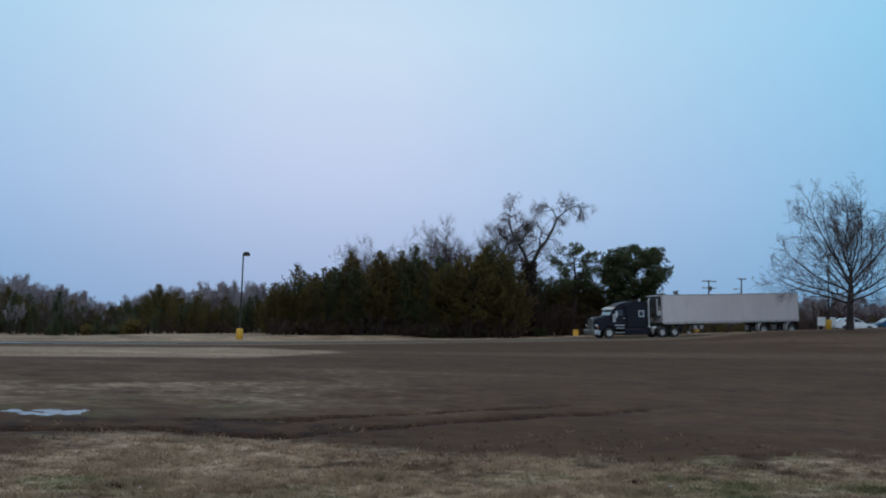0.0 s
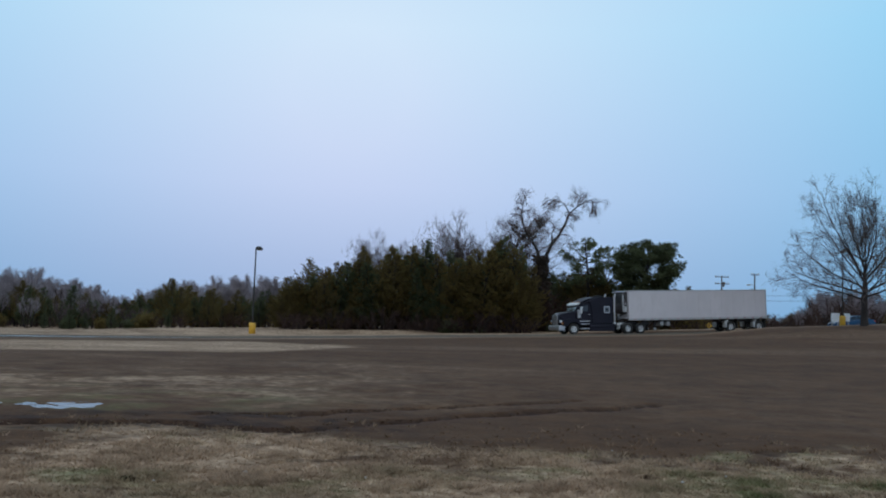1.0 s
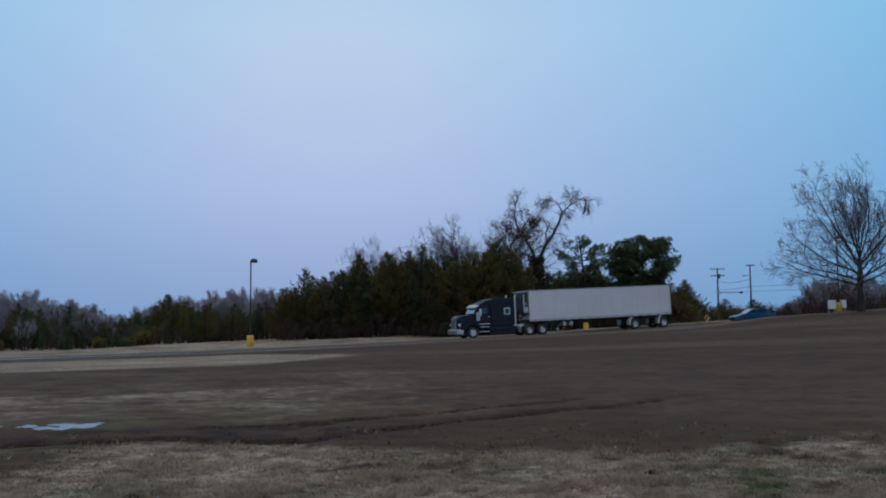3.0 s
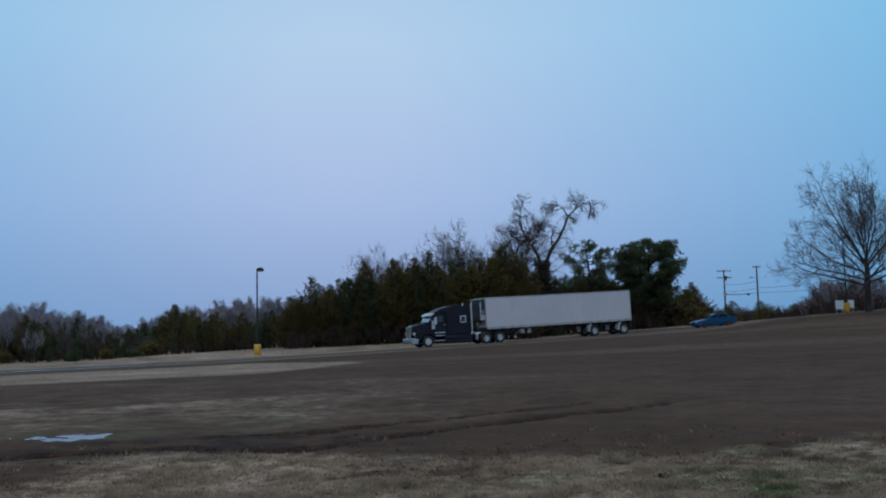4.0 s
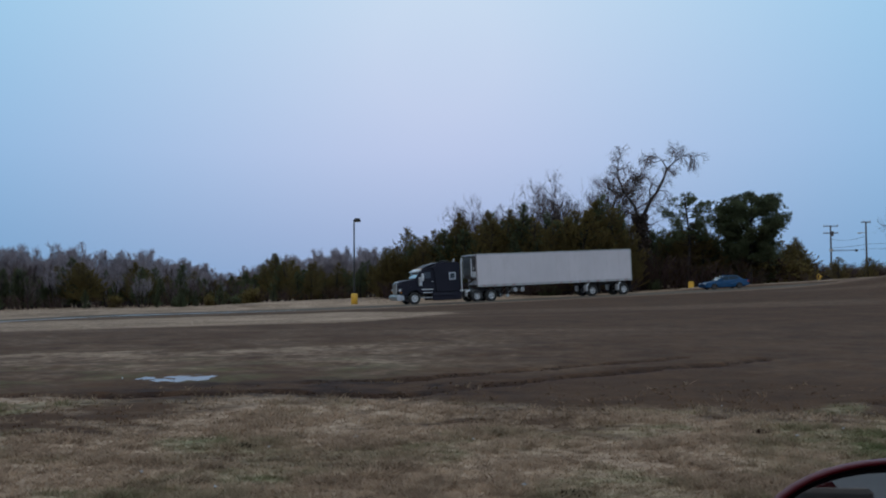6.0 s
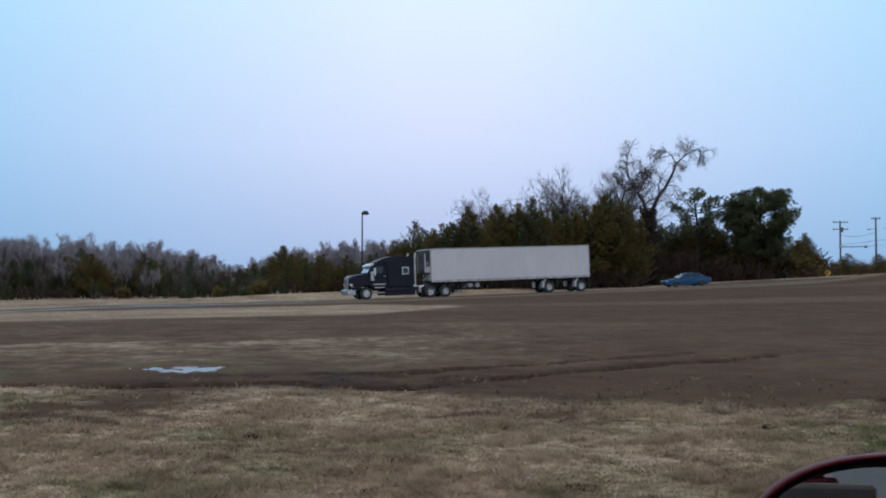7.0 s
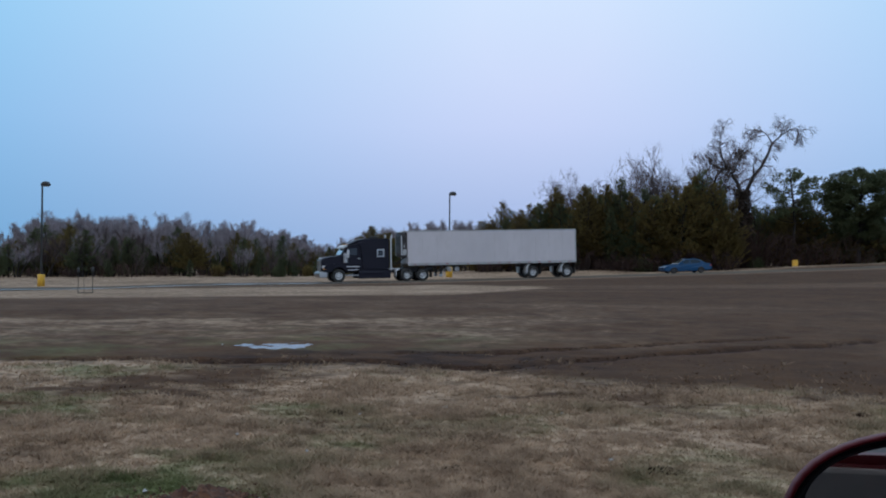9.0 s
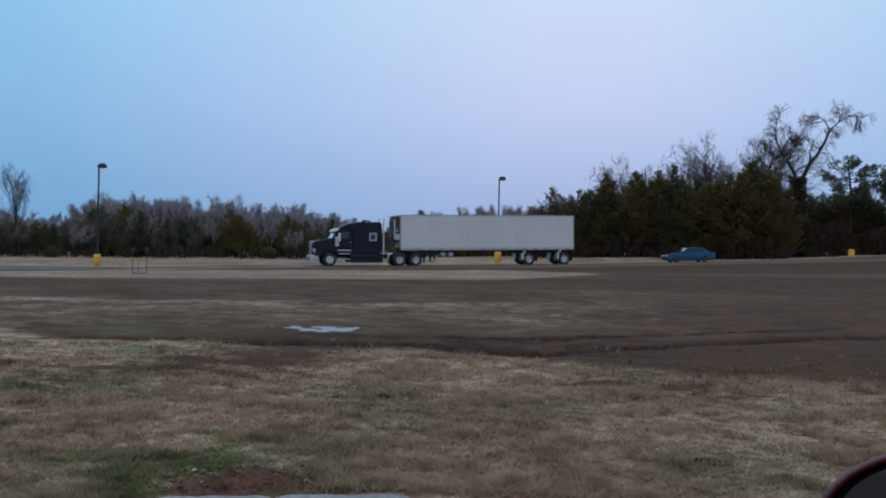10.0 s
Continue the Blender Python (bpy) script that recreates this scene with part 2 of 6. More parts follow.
M_TYRE = shader("tyre_rubber", (0.02, 0.019, 0.018), 0.85, alt=(0.04, 0.036, 0.032), scale=5)
M_FRAME = shader("black_chassis_paint", (0.018, 0.017, 0.017), 0.7, alt=(0.035, 0.03, 0.027), scale=3)
M_TRAILER = shader("dull_white_trailer_skin", (0.5760, 0.5178, 0.5225), 0.5, alt=(0.5088, 0.4607, 0.4655), scale=0.35, alt2=(0.5184, 0.4655, 0.4655), scale2=2.0, stretch=(1, 1, 0.5))
M_RAIL = shader("grey_aluminium_rail", (0.42, 0.41, 0.40), 0.5, 0.3, alt=(0.30, 0.28, 0.27), scale=2)
M_REEFER = shader("grimy_dark_unit_casing", (0.045, 0.036, 0.036), 0.6, alt=(0.075, 0.062, 0.06), scale=2)
M_GLASS = shader("dark_vehicle_glass", (0.015, 0.018, 0.02), 0.06, spec=0.7)
M_PALE_GLASS = shader("sky_lit_windscreen", (0.05, 0.06, 0.065), 0.05, spec=0.9, coat=1.0)
M_TINT = shader("tinted_car_glass", (0.006, 0.018, 0.03), 0.12, spec=0.3)
M_BLUE = shader("metallic_teal_blue_paint", (0.001, 0.042, 0.115), 0.3, 0.0, alt=(0.002, 0.043, 0.11), scale=1.2, coat=0.15, spec=0.3)
M_WHITECAR = shader("white_car_paint", (0.75, 0.76, 0.78), 0.3, alt=(0.68, 0.69, 0.71), scale=1.5, coat=0.5)
M_RED = shader("red_lamp_plastic", (0.30, 0.02, 0.015), 0.3)
M_AMBER = shader("amber_lamp_plastic", (0.6, 0.22, 0.02), 0.3)
M_HEAD = shader("clear_headlamp", (0.55, 0.56, 0.58), 0.15, spec=0.8)
M_CARRED = shader("dark_red_car_paint", (0.15, 0.006, 0.01), 0.45, alt=(0.12, 0.005, 0.008), scale=5, coat=0.05, spec=0.2)
M_BLACK = shader("black_plastic", (0.005, 0.005, 0.006), 0.75, spec=0.15, alt=(0.009, 0.009, 0.01), scale=20)
M_MIRROR = shader("mirror_glass", (0.8, 0.78, 0.77), 0.02, 1.0)
M_WATER = shader("standing_water", (0.05, 0.042, 0.036), 0.2, alt=(0.09, 0.07, 0.055), scale=3, spec=0.4)
M_WETROAD = shader("wet_asphalt", (0.05, 0.048, 0.047), 0.38, alt=(0.035, 0.034, 0.034), scale=0.4, spec=0.9)
M_LINING = shader("tan_grey_cloth_lining", (0.34, 0.29, 0.26), 0.95, alt=(0.28, 0.24, 0.215), scale=6, spec=0.1)
M_STONE = shader("pale_litter", (0.38, 0.37, 0.36), 0.8, alt=(0.25, 0.24, 0.24), scale=9)


# ---- building helpers ----
def mesh_of(name, verts, faces, material, smooth=False):
    me = bpy.data.meshes.new(name)
    me.from_pydata([tuple(v) for v in verts], [], [tuple(f) for f in faces])
    me.materials.append(material)
    if smooth:
        me.polygons.foreach_set("use_smooth", [True] * len(me.polygons))
    me.update()
    return me


def part(name, bm, material, parent=None, label="", at=None, smooth=False):
    """Links a bmesh (or a mesh) as one mesh object under a thing."""
    if isinstance(bm, bpy.types.Mesh):
        me = bm
    else:
        me = bpy.data.meshes.new(name)
        bmesh.ops.recalc_face_normals(bm, faces=bm.faces[:])
        bm.to_mesh(me)
        bm.free()
        me.materials.append(material)
        if smooth:
            me.polygons.foreach_set("use_smooth", [True] * len(me.polygons))
    ob = new(name, me)
    if parent:
        ob.parent = parent
    if at is not None:
        ob.matrix_basis = at
    if label:
        ob["label"] = label
    return ob


def thing(name, label, category, group="", kind="", at=None):
    ob = tagged(new(name), label, category, group, kind)
    ob.empty_display_size = 0.3
    if at is not None:
        ob.matrix_basis = at
    return ob


def add_box(bm, x0, x1, y0, y1, z0, z1, bevel=0.0, seg=1):
    geo = bmesh.ops.create_cube(bm, size=1.0, matrix=Matrix.Translation(((x0 + x1) / 2, (y0 + y1) / 2, (z0 + z1) / 2)) @ Matrix.Diagonal((x1 - x0, y1 - y0, z1 - z0, 1)))
    if bevel:
        vs = set(geo["verts"])
        es = [e for e in bm.edges if e.verts[0] in vs and e.verts[1] in vs]
        bmesh.ops.bevel(bm, geom=es, offset=bevel, segments=seg, affect="EDGES", clamp_overlap=True)
    return bm


def box(x0, x1, y0, y1, z0, z1, bevel=0.0, seg=1):
    return add_box(bmesh.new(), x0, x1, y0, y1, z0, z1, bevel, seg)


def add_cyl(bm, p0, p1, r0, r1=None, n=12, caps=True):
    p0, p1 = Vector(p0), Vector(p1)
    d = p1 - p0
    m = Matrix.Translation((p0 + p1) / 2) @ d.to_track_quat("Z", "Y").to_matrix().to_4x4()
    bmesh.ops.create_cone(bm, cap_ends=caps, segments=n, radius1=r0, radius2=r0 if r1 is None else r1, depth=d.length, matrix=m)
    return bm


def cyl(p0, p1, r0, r1=None, n=12):
    return add_cyl(bmesh.new(), p0, p1, r0, r1, n)


def prism(profile, y0, y1, bevel=0.0, seg=2):
    """A side outline in x and z, drawn out from y0 to y1, with rounded edges."""
    bm = bmesh.new()
    a = [bm.verts.new((x, y0, z)) for x, z in profile]
    b = [bm.verts.new((x, y1, z)) for x, z in profile]
    bm.faces.new(a)
    bm.faces.new(b[::-1])
    n = len(a)
    for i in range(n):
        bm.faces.new((a[i], b[i], b[(i + 1) % n], a[(i + 1) % n]))
    if bevel:
        bmesh.ops.bevel(bm, geom=bm.edges[:], offset=bevel, segments=seg, affect="EDGES", clamp_overlap=True)
    return bm


def lathe(profile, n=20, axis="y", caps=True):
    """Turns an outline of (radius, along) round the axis."""
    bm = bmesh.new()
    rings = []
    for r, h in profile:
        ring = []
        for k in range(n):
            a = 2 * math.pi * k / n
            u, v = r * math.cos(a), r * math.sin(a)
            ring.append(bm.verts.new((u, h, v) if axis == "y" else (u, v, h)))
        rings.append(ring)
    for p, q in zip(rings, rings[1:]):
        for k in range(n):
            bm.faces.new((p[k], p[(k + 1) % n], q[(k + 1) % n], q[k]))
    if caps:
        bm.faces.new(rings[0])
        bm.faces.new(rings[-1][::-1])
    return bm


# ---- the lie of the land ----
def smooth(a, b, v):
    t = min(1.0, max(0.0, (v - a) / (b - a)))
    return t * t * (3 - 2 * t)


def road_y(x):
    """The near side of the traffic's line across the view."""
    x0 = max(-60.0, min(75.0, x))
    y = 84.48 + 0.432 * x0 - 0.00366 * x0 * x0
    return y + (x - x0) * (0.432 - 0.00732 * x0)


def road_slope(x):
    x0 = max(-60.0, min(75.0, x))
    return 0.432 - 0.00732 * x0


def road_z(x):
    x0 = max(-46.0, min(60.0, x))
    z = 0.517 + 0.034 * x0 + 0.00037 * x0 * x0
    return z + (0.008 * (x - x0) if x < x0 else 0.0) - 0.25 * smooth(31, 42, -x) - 0.15 * smooth(-5, 25, -x)


def ground_z(x, y):
    ry = road_y(x)
    zr = road_z(x)
    if y < ry:
        u = y / max(ry, 20.0)
        z = zr * smooth(0.2, 1.0, u) if u > 0 else 0.0
        z += 0.55 * smooth(20, 30, x) * smooth(0.7, 0.92, u) * (1 - smooth(0.935, 0.975, u))
    else:
        d = (y - ry) / math.hypot(1, road_slope(x))
        z = zr + 0.014 * min(max(0.0, d - 6), 25) * smooth(-45, -15, x)
        z -= 0.02 * min(max(0.0, d - 8), 110) * smooth(15, 30, x)
        z += 0.25 * smooth(31, 42, -x) * smooth(5, 22, d)
        # the low banks of the verge beyond the road
        z += 0.32 * smooth(13.5, 18.5, d) * smooth(0, 6, -x) * (1 - smooth(30, 42, -x))
        z += 0.28 * smooth(9, 15, x) * (1 - smooth(40, 52, x)) * smooth(3.5, 6.5, d) * (1 - smooth(9, 13, d))
    return z


def polar(az, r):
    a = radians(az)
    return -r * math.sin(a), r * math.cos(a)


def spot(az, r, sink=0.0):
    x, y = polar(az, r)
    return Vector((x, y, ground_z(x, y) - sink))


def bump(x, y):
    """Small unevenness of the near ground, with the shallow basin that holds the puddle."""
    r = math.hypot(x, y)
    z = 0.03 * noise.fractal(Vector((x * 0.8, y * 0.8, 3.7)), 1.0, 2.0, 3) * smooth(4, 8, r)
    if 13 < r < 21:
        az = math.degrees(math.atan2(-x, y))
        q = math.hypot((az - 22.2) / 1.9, (r - 16.9) / 0.66)
        near = 1 - smooth(1.2, 2.4, q)
        z = z * (1 - near) + near * (0.016 * (min(q, 1.6) - 0.85) + 0.022 * noise.fractal(Vector((x * 2.6, y * 2.6, 9.1)), 1.0, 2.0, 4))
    return z


RUT_A = [(-9.0, 12.6), (-6.1, 13.2), (-4.2, 13.7), (-3.1, 13.4), (-1.97, 13.4), (-0.97, 14.8), (0.0, 16.0), (2.15, 17.9), (4.3, 20.1)]
RUT_B = [(-4.0, 15.0), (-2.2, 15.7), (-0.72, 17.3), (2.6, 20.4)]


# a broken dark line along the lawn's edge
SCAR = [(2.2, 11.5), (3.4, 12.0), (4.1, 12.5), (5.0, 13.4), (6.2, 14.0), (8.0, 15.2)]


def to_line(x, y, line):
    best = 1e9
    for (ax, ay), (bx, by) in zip(line, line[1:]):
        dx, dy = bx - ax, by - ay
        t = max(0.0, min(1.0, ((x - ax) * dx + (y - ay) * dy) / (dx * dx + dy * dy)))
        best = min(best, math.hypot(x - ax - t * dx, y - ay - t * dy))
    return best


def fbm(x, y, s, o=3):
    return noise.fractal(Vector((x * s, y * s, 3.7)), 1.0, 2.0, o)


def lawn_edge(az):
    """How far the pale mown grass reaches from the kerb before the darker field begins."""
    pts = [(-60, 15.5), (-22, 14.2), (-10, 11.1), (0, 10.9), (8, 12.4), (16, 13.1), (25, 13.6), (34, 14.8), (50, 19.0)]
    for (a, r), (b, s) in zip(pts, pts[1:]):
        if az <= b:
            return r + (s - r) * max(0.0, (az - a) / (b - a))
    return pts[-1][1]


def cover(x, y):
    """Weights of pale grass, bare mud and green in the turf at a place."""
    r, az = math.hypot(x, y), math.degrees(math.atan2(-x, y))
    n1, n2, n3 = fbm(x, y, 0.35), fbm(x, y, 1.3), fbm(x, y, 0.09)
    pale = mud = green = rut = 0.0
    if y > 0 and abs(az) < 80:
        e = lawn_edge(az) + 1.5 * n1 + 0.5 * n2
        pale = 1 - smooth(e - 1.6, e + 1.2, r)
        n4 = fbm(x + 40, y, 2.6)
        pale *= 0.92 + 0.3 * (1 - smooth(6.8, 8.6, r)) + 0.75 * n2 + 1.0 * n1 + 0.5 * n4 - 0.55 * smooth(0.05, 0.4, fbm(x * 0.6 - 8, y * 1.5, 1.0)) * smooth(7.5, 9.5, r)
        # green tufts, with the lens's edge tint mixed in towards the left
        green = pale * smooth(-0.05, 0.45, fbm(x + 17, y - 9, 0.6)) * (0.25 + 0.35 * smooth(14, 32, az))
        green += 0.3 * smooth(-0.05, 0.3, n2) * (1 - smooth(0.15, 0.7, abs(r - e))) * smooth(-4, -8, az) * (1 - smooth(-18, -24, az))
        # green growth further along the lawn, deepened by lens darkening put into the turf
        green += pale * smooth(8, 17, -az) * max(0.0, 0.12 + 0.28 * n2 + 0.25 * n1)
        # thin tan and olive growth over the brown field
        pale += max(0.0, 0.05 + 0.13 * n2 + 0.1 * n1) * smooth(15.5, 17.5, r) * (1 - smooth(30, 44, r)) * (0.4 + 0.6 * smooth(-8, 10, az))
        green += max(0.0, 0.08 + 0.5 * fbm(x + 11, y + 4, 0.8)) * smooth(15.2, 16.5, r) * (1 - smooth(19, 23, r)) * smooth(2, 12, az) * 0.8
        # a faint pale streak across the dip, and the broad pale strip before the road
        s = 24.0 + 0.9 * n3 + 0.02 * (az - 20) ** 2 * 0.2
        pale += 0.27 * (1 - smooth(0.3, 1.3, abs(r - s - 0.7 * n1))) * smooth(3, 14, az) * (0.8 + 0.5 * n1)
        pale += (0.07 + 0.08 * n2) * (1 - smooth(0.5, 5.0, abs(r - 23.0 - n1))) * smooth(-4, 12, az)
        pale += max(0.0, 0.05 + 0.06 * n2 + 0.08 * n1) * smooth(14.5, 17.5, r) * (1 - smooth(22.5, 26, r)) * smooth(2, 12, az)
        lo, hi = 41.0 + 1.2 * n3 + 0.9 * n1, road_y(x) / max(0.2, math.cos(radians(az))) - 4.0
        hi = min(hi, 61.0 + 1.5 * n1 - 8.0 * (1 - smooth(5, 14, az)))
        lo += 9.0 * (1 - smooth(5, 13, az))
        pale += 0.62 * smooth(lo - 1, lo + 1, r) * (1 - smooth(hi - 2, hi + 2, r)) * smooth(4.5, 8, az + n1) * (0.9 + 0.4 * n1)
        pale += 0.1 * smooth(0.15, 0.5, fbm(x * 0.35, y * 1.6, 0.12)) * smooth(24, 32, r)
        # the verge along the near side of the road
        d = road_y(x) - y
        pale += 0.32 * (1 - smooth(1.0, 4.0, abs(d - 6.5))) * (0.8 + 0.5 * n3)
        # the verge beyond it
        pale += (0.6 + 0.35 * n1) * smooth(-5, -8, d)
        if 11 < r < 24:
            broken = smooth(-0.28, 0.12, fbm(x + 5, y, 0.7)) * 0.5 + 0.5
            rut = max(1 - smooth(0.11, 0.26, to_line(x, y, RUT_A) + 0.22 * n2), 1 - smooth(0.08, 0.21, to_line(x, y, RUT_B) + 0.18 * n2)) * broken
            rut = max(rut, (1 - smooth(0.08, 0.26, to_line(x, y, SCAR) + 0.3 * n2)) * 0.38 * smooth(0.0, 0.3, fbm(x - 3, y, 1.1)))
        wet = (1 - smooth(0.5, 2.2, abs(r - 14.7 - 0.5 * n1))) * smooth(-4, 8, az) * (1 - smooth(24, 31, az))
        mud = max(rut, 0.85 * wet * smooth(-0.45, 0.3, n2 + 0.6 * n1))
        if 5.0 < r < 7.6:
            # the bare clay that was dug out behind the kerb
            q = math.hypot((az - 26.8 + 3 * n2) / 5.4, (r - 6.02) / 0.42)
            pale *= smooth(0.65, 1.0, q)
    return max(0, min(1, pale)), max(0, min(1, mud)), max(0, min(1, green)), rut


def ground_material(name, thin=0.0):
    m = bpy.data.materials.new(name)
    m.use_nodes = True
    n, l = m.node_tree.nodes, m.node_tree.links
    bsdf = n["Principled BSDF"]
    bsdf.inputs["Roughness"].default_value = 0.95
    bsdf.inputs["Specular IOR Level"].default_value = 0.15
    tc = n.new("ShaderNodeTexCoord")
    att = n.new("ShaderNodeAttribute")
    att.attribute_name = "cover"
    sep = n.new("ShaderNodeSeparateColor")
    l.new(att.outputs["Color"], sep.inputs["Color"])

    def tex(sc, detail=6.0):
        t = n.new("ShaderNodeTexNoise")
        t.inputs["Scale"].default_value, t.inputs["Detail"].default_value = sc, detail
        l.new(tc.outputs["Object"], t.inputs["Vector"])
        return t.outputs["Fac"]

    def ramp(fac, *stops):
        r = n.new("ShaderNodeValToRGB")
        while len(r.color_ramp.elements) < len(stops):
            r.color_ramp.elements.new(0.5)
        for e, (p, c) in zip(r.color_ramp.elements, stops):
            e.position, e.color = p, (*c, 1)
        l.new(fac, r.inputs["Fac"])
        return r.outputs["Color"]

    def mix(fac, a, b, mode="MIX"):
        x = n.new("ShaderNodeMix")
        x.data_type, x.blend_type = "RGBA", mode
        if isinstance(fac, float):
            x.inputs["Factor"].default_value = fac
        else:
            l.new(fac, x.inputs["Factor"])
        l.new(a, x.inputs["A"])
        l.new(b, x.inputs["B"])
        return x.outputs["Result"]
    brown = mix(0.55, ramp(tex(0.22), (0.25, (0.0386, 0.0155, 0.0063)), (0.75, (0.0901, 0.0407, 0.0168))),
                ramp(tex(2.6), (0.3, (0.0227, 0.0098, 0.0041)), (0.7, (0.1009, 0.0472, 0.0197))))
    pale = mix(0.6, ramp(tex(0.5), (0.3, (0.2619, 0.1691, 0.1098)), (0.72, (0.5148, 0.3607, 0.2419))),
               ramp(tex(6.0), (0.32, (0.1649, 0.1032, 0.0671)), (0.68, (0.5348, 0.3813, 0.2563))))
    green = ramp(tex(5.0), (0.3, (0.07, 0.08, 0.03)), (0.7, (0.16, 0.165, 0.066)))
    mud = ramp(tex(4.0), (0.35, (0.011, 0.004, 0.002)), (0.7, (0.038, 0.015, 0.008)))
    def math_node(op, a, b):
        x = n.new("ShaderNodeMath")
        x.operation, x.use_clamp = op, op == "ADD"
        for k, v in enumerate((a, b)):
            if isinstance(v, float):
                x.inputs[k].default_value = v
            else:
                l.new(v, x.inputs[k])
        return x.outputs[0]

    def ragged(weight, sc):
        """Breaks a soft weight into tufts: it stays nought at nought and one at one."""
        room = math_node("MULTIPLY", weight, math_node("SUBTRACT", 1.0, weight))
        return math_node("ADD", weight, math_node("MULTIPLY", math_node("MULTIPLY", room, 6.0), math_node("SUBTRACT", tex(sc), 0.5)))
    brown = mix(0.35, brown, ramp(tex(14.0), (0.35, (0.0188, 0.0089, 0.0041)), (0.65, (0.1029, 0.0504, 0.0214))))
    brown = mix(0.22, brown, ramp(tex(0.7), (0.36, (0.0248, 0.0106, 0.0046)), (0.64, (0.1177, 0.0585, 0.0248))))
    c = mix(ragged(sep.outputs["Red"], 3.0), brown, pale)
    c = mix(ragged(sep.outputs["Blue"], 4.0), c, green)
    c = mix(ragged(sep.outputs["Green"], 3.5), c, mud)
    l.new(c, bsdf.inputs["Base Color"])
    b = n.new("ShaderNodeBump")
    b.inputs["Strength"].default_value, b.inputs["Distance"].default_value = 0.5, 0.04
    l.new(tex(9.0), b.inputs["Height"])
    if thin:
        let_through(m, c, thin)
    else:
        l.new(b.outputs["Normal"], bsdf.inputs["Normal"])
    return m


M_TURF = ground_material("winter_turf")
M_BLADE = ground_material("dormant_grass_blades", 0.5)


def build_ground():
    azs = [-180 + 6 * k for k in range(23)] + [-42 + 0.3 * k for k in range(314)] + [52.5 + 6 * k for k in range(22)]
    azs = [a for a in azs if a < 179]
    rs, r = [0.0], 1.5
    while r < 4200:
        rs.append(r)
        r *= 1.0095 if 10 < r < 26 else (1.02 if r < 160 else 1.12)
    verts, faces, cols = [(0, 0, 0)], [], [(0, 0, 0, 1)]
    na = len(azs)
    for r in rs[1:]:
        for a in azs:
            x, y = polar(a, r)
            z = ground_z(x, y)
            c = cover(x, y) if r < 190 and -45 < a < 55 else (0.5 if r < 400 else 0.3, 0, 0.1, 0)
            if 4.0 < r < 30:
                z += bump(x, y) - 0.075 * c[3]
            verts.append((x, y, z))
            cols.append((*c[:3], 1))
    for k in range(na):
        faces.append((0, 1 + (k + 1) % na, 1 + k))
    for i in range(len(rs) - 2):
        for k in range(na):
            a, b = 1 + i * na + k, 1 + i * na + (k + 1) % na
            faces.append((a, b, b + na, a + na))
    me = mesh_of("ground", verts, faces, M_TURF, True)
    att = me.color_attributes.new("cover", "FLOAT_COLOR", "POINT")
    att.data.foreach_set("color", np.array(cols, dtype=np.float32).ravel())
    return tagged(new("ground", me), "rough brown and tan winter turf with muddy ruts", "ground", kind="structure")


def build_road():
    """The two-lane road, 7.2 m wide, a hand's height above the turf's edges."""
    verts, faces = [], []
    xs = [-150 + 2 * k for k in range(150)]
    for x in xs:
        y, s = road_y(x), road_slope(x)
        nx, ny = -s / math.hypot(1, s), 1 / math.hypot(1, s)
        for off, up in ((-4.4, -0.25), (-4.2, 0.05), (-1.0, 0.09), (2.9, 0.05), (3.1, -0.25)):
            verts.append((x + nx * off, y + ny * off, road_z(x) + up))
    for i in range(len(xs) - 1):
        for k in range(4):
            a = i * 5 + k
            faces.append((a, a + 5, a + 6, a + 1))
    return tagged(new("road", mesh_of("road", verts, faces, M_ASPHALT)), "worn grey two-lane asphalt road across the field", "road", kind="structure")


ground = build_ground()
road = build_road()


def wet_edge():
    """Rain water lying along the near edge of the road."""
    verts, faces = [], []
    xs = [-62 + 0.8 * k for k in range(52)]
    for i, x in enumerate(xs):
        y, s = road_y(x), road_slope(x)
        n = math.hypot(1, s)
        w = 0.75 * min(1.0, 0.2 + i / 8, 0.2 + (len(xs) - 1 - i) / 10) * (1 + 0.6 * fbm(x, 0, 0.4))
        for off in (-3.1 - w, -3.1 + w):
            verts.append((x - s / n * off, y + off / n, road_z(x) + 0.088))
    for i in range(len(xs) - 1):
        faces.append((2 * i, 2 * i + 2, 2 * i + 3, 2 * i + 1))
    tagged(new("puddle", mesh_of("puddle", verts, faces, M_WETROAD)), "long thin film of rain water on the road edge", "puddle", "puddles", "structure")


wet_edge()


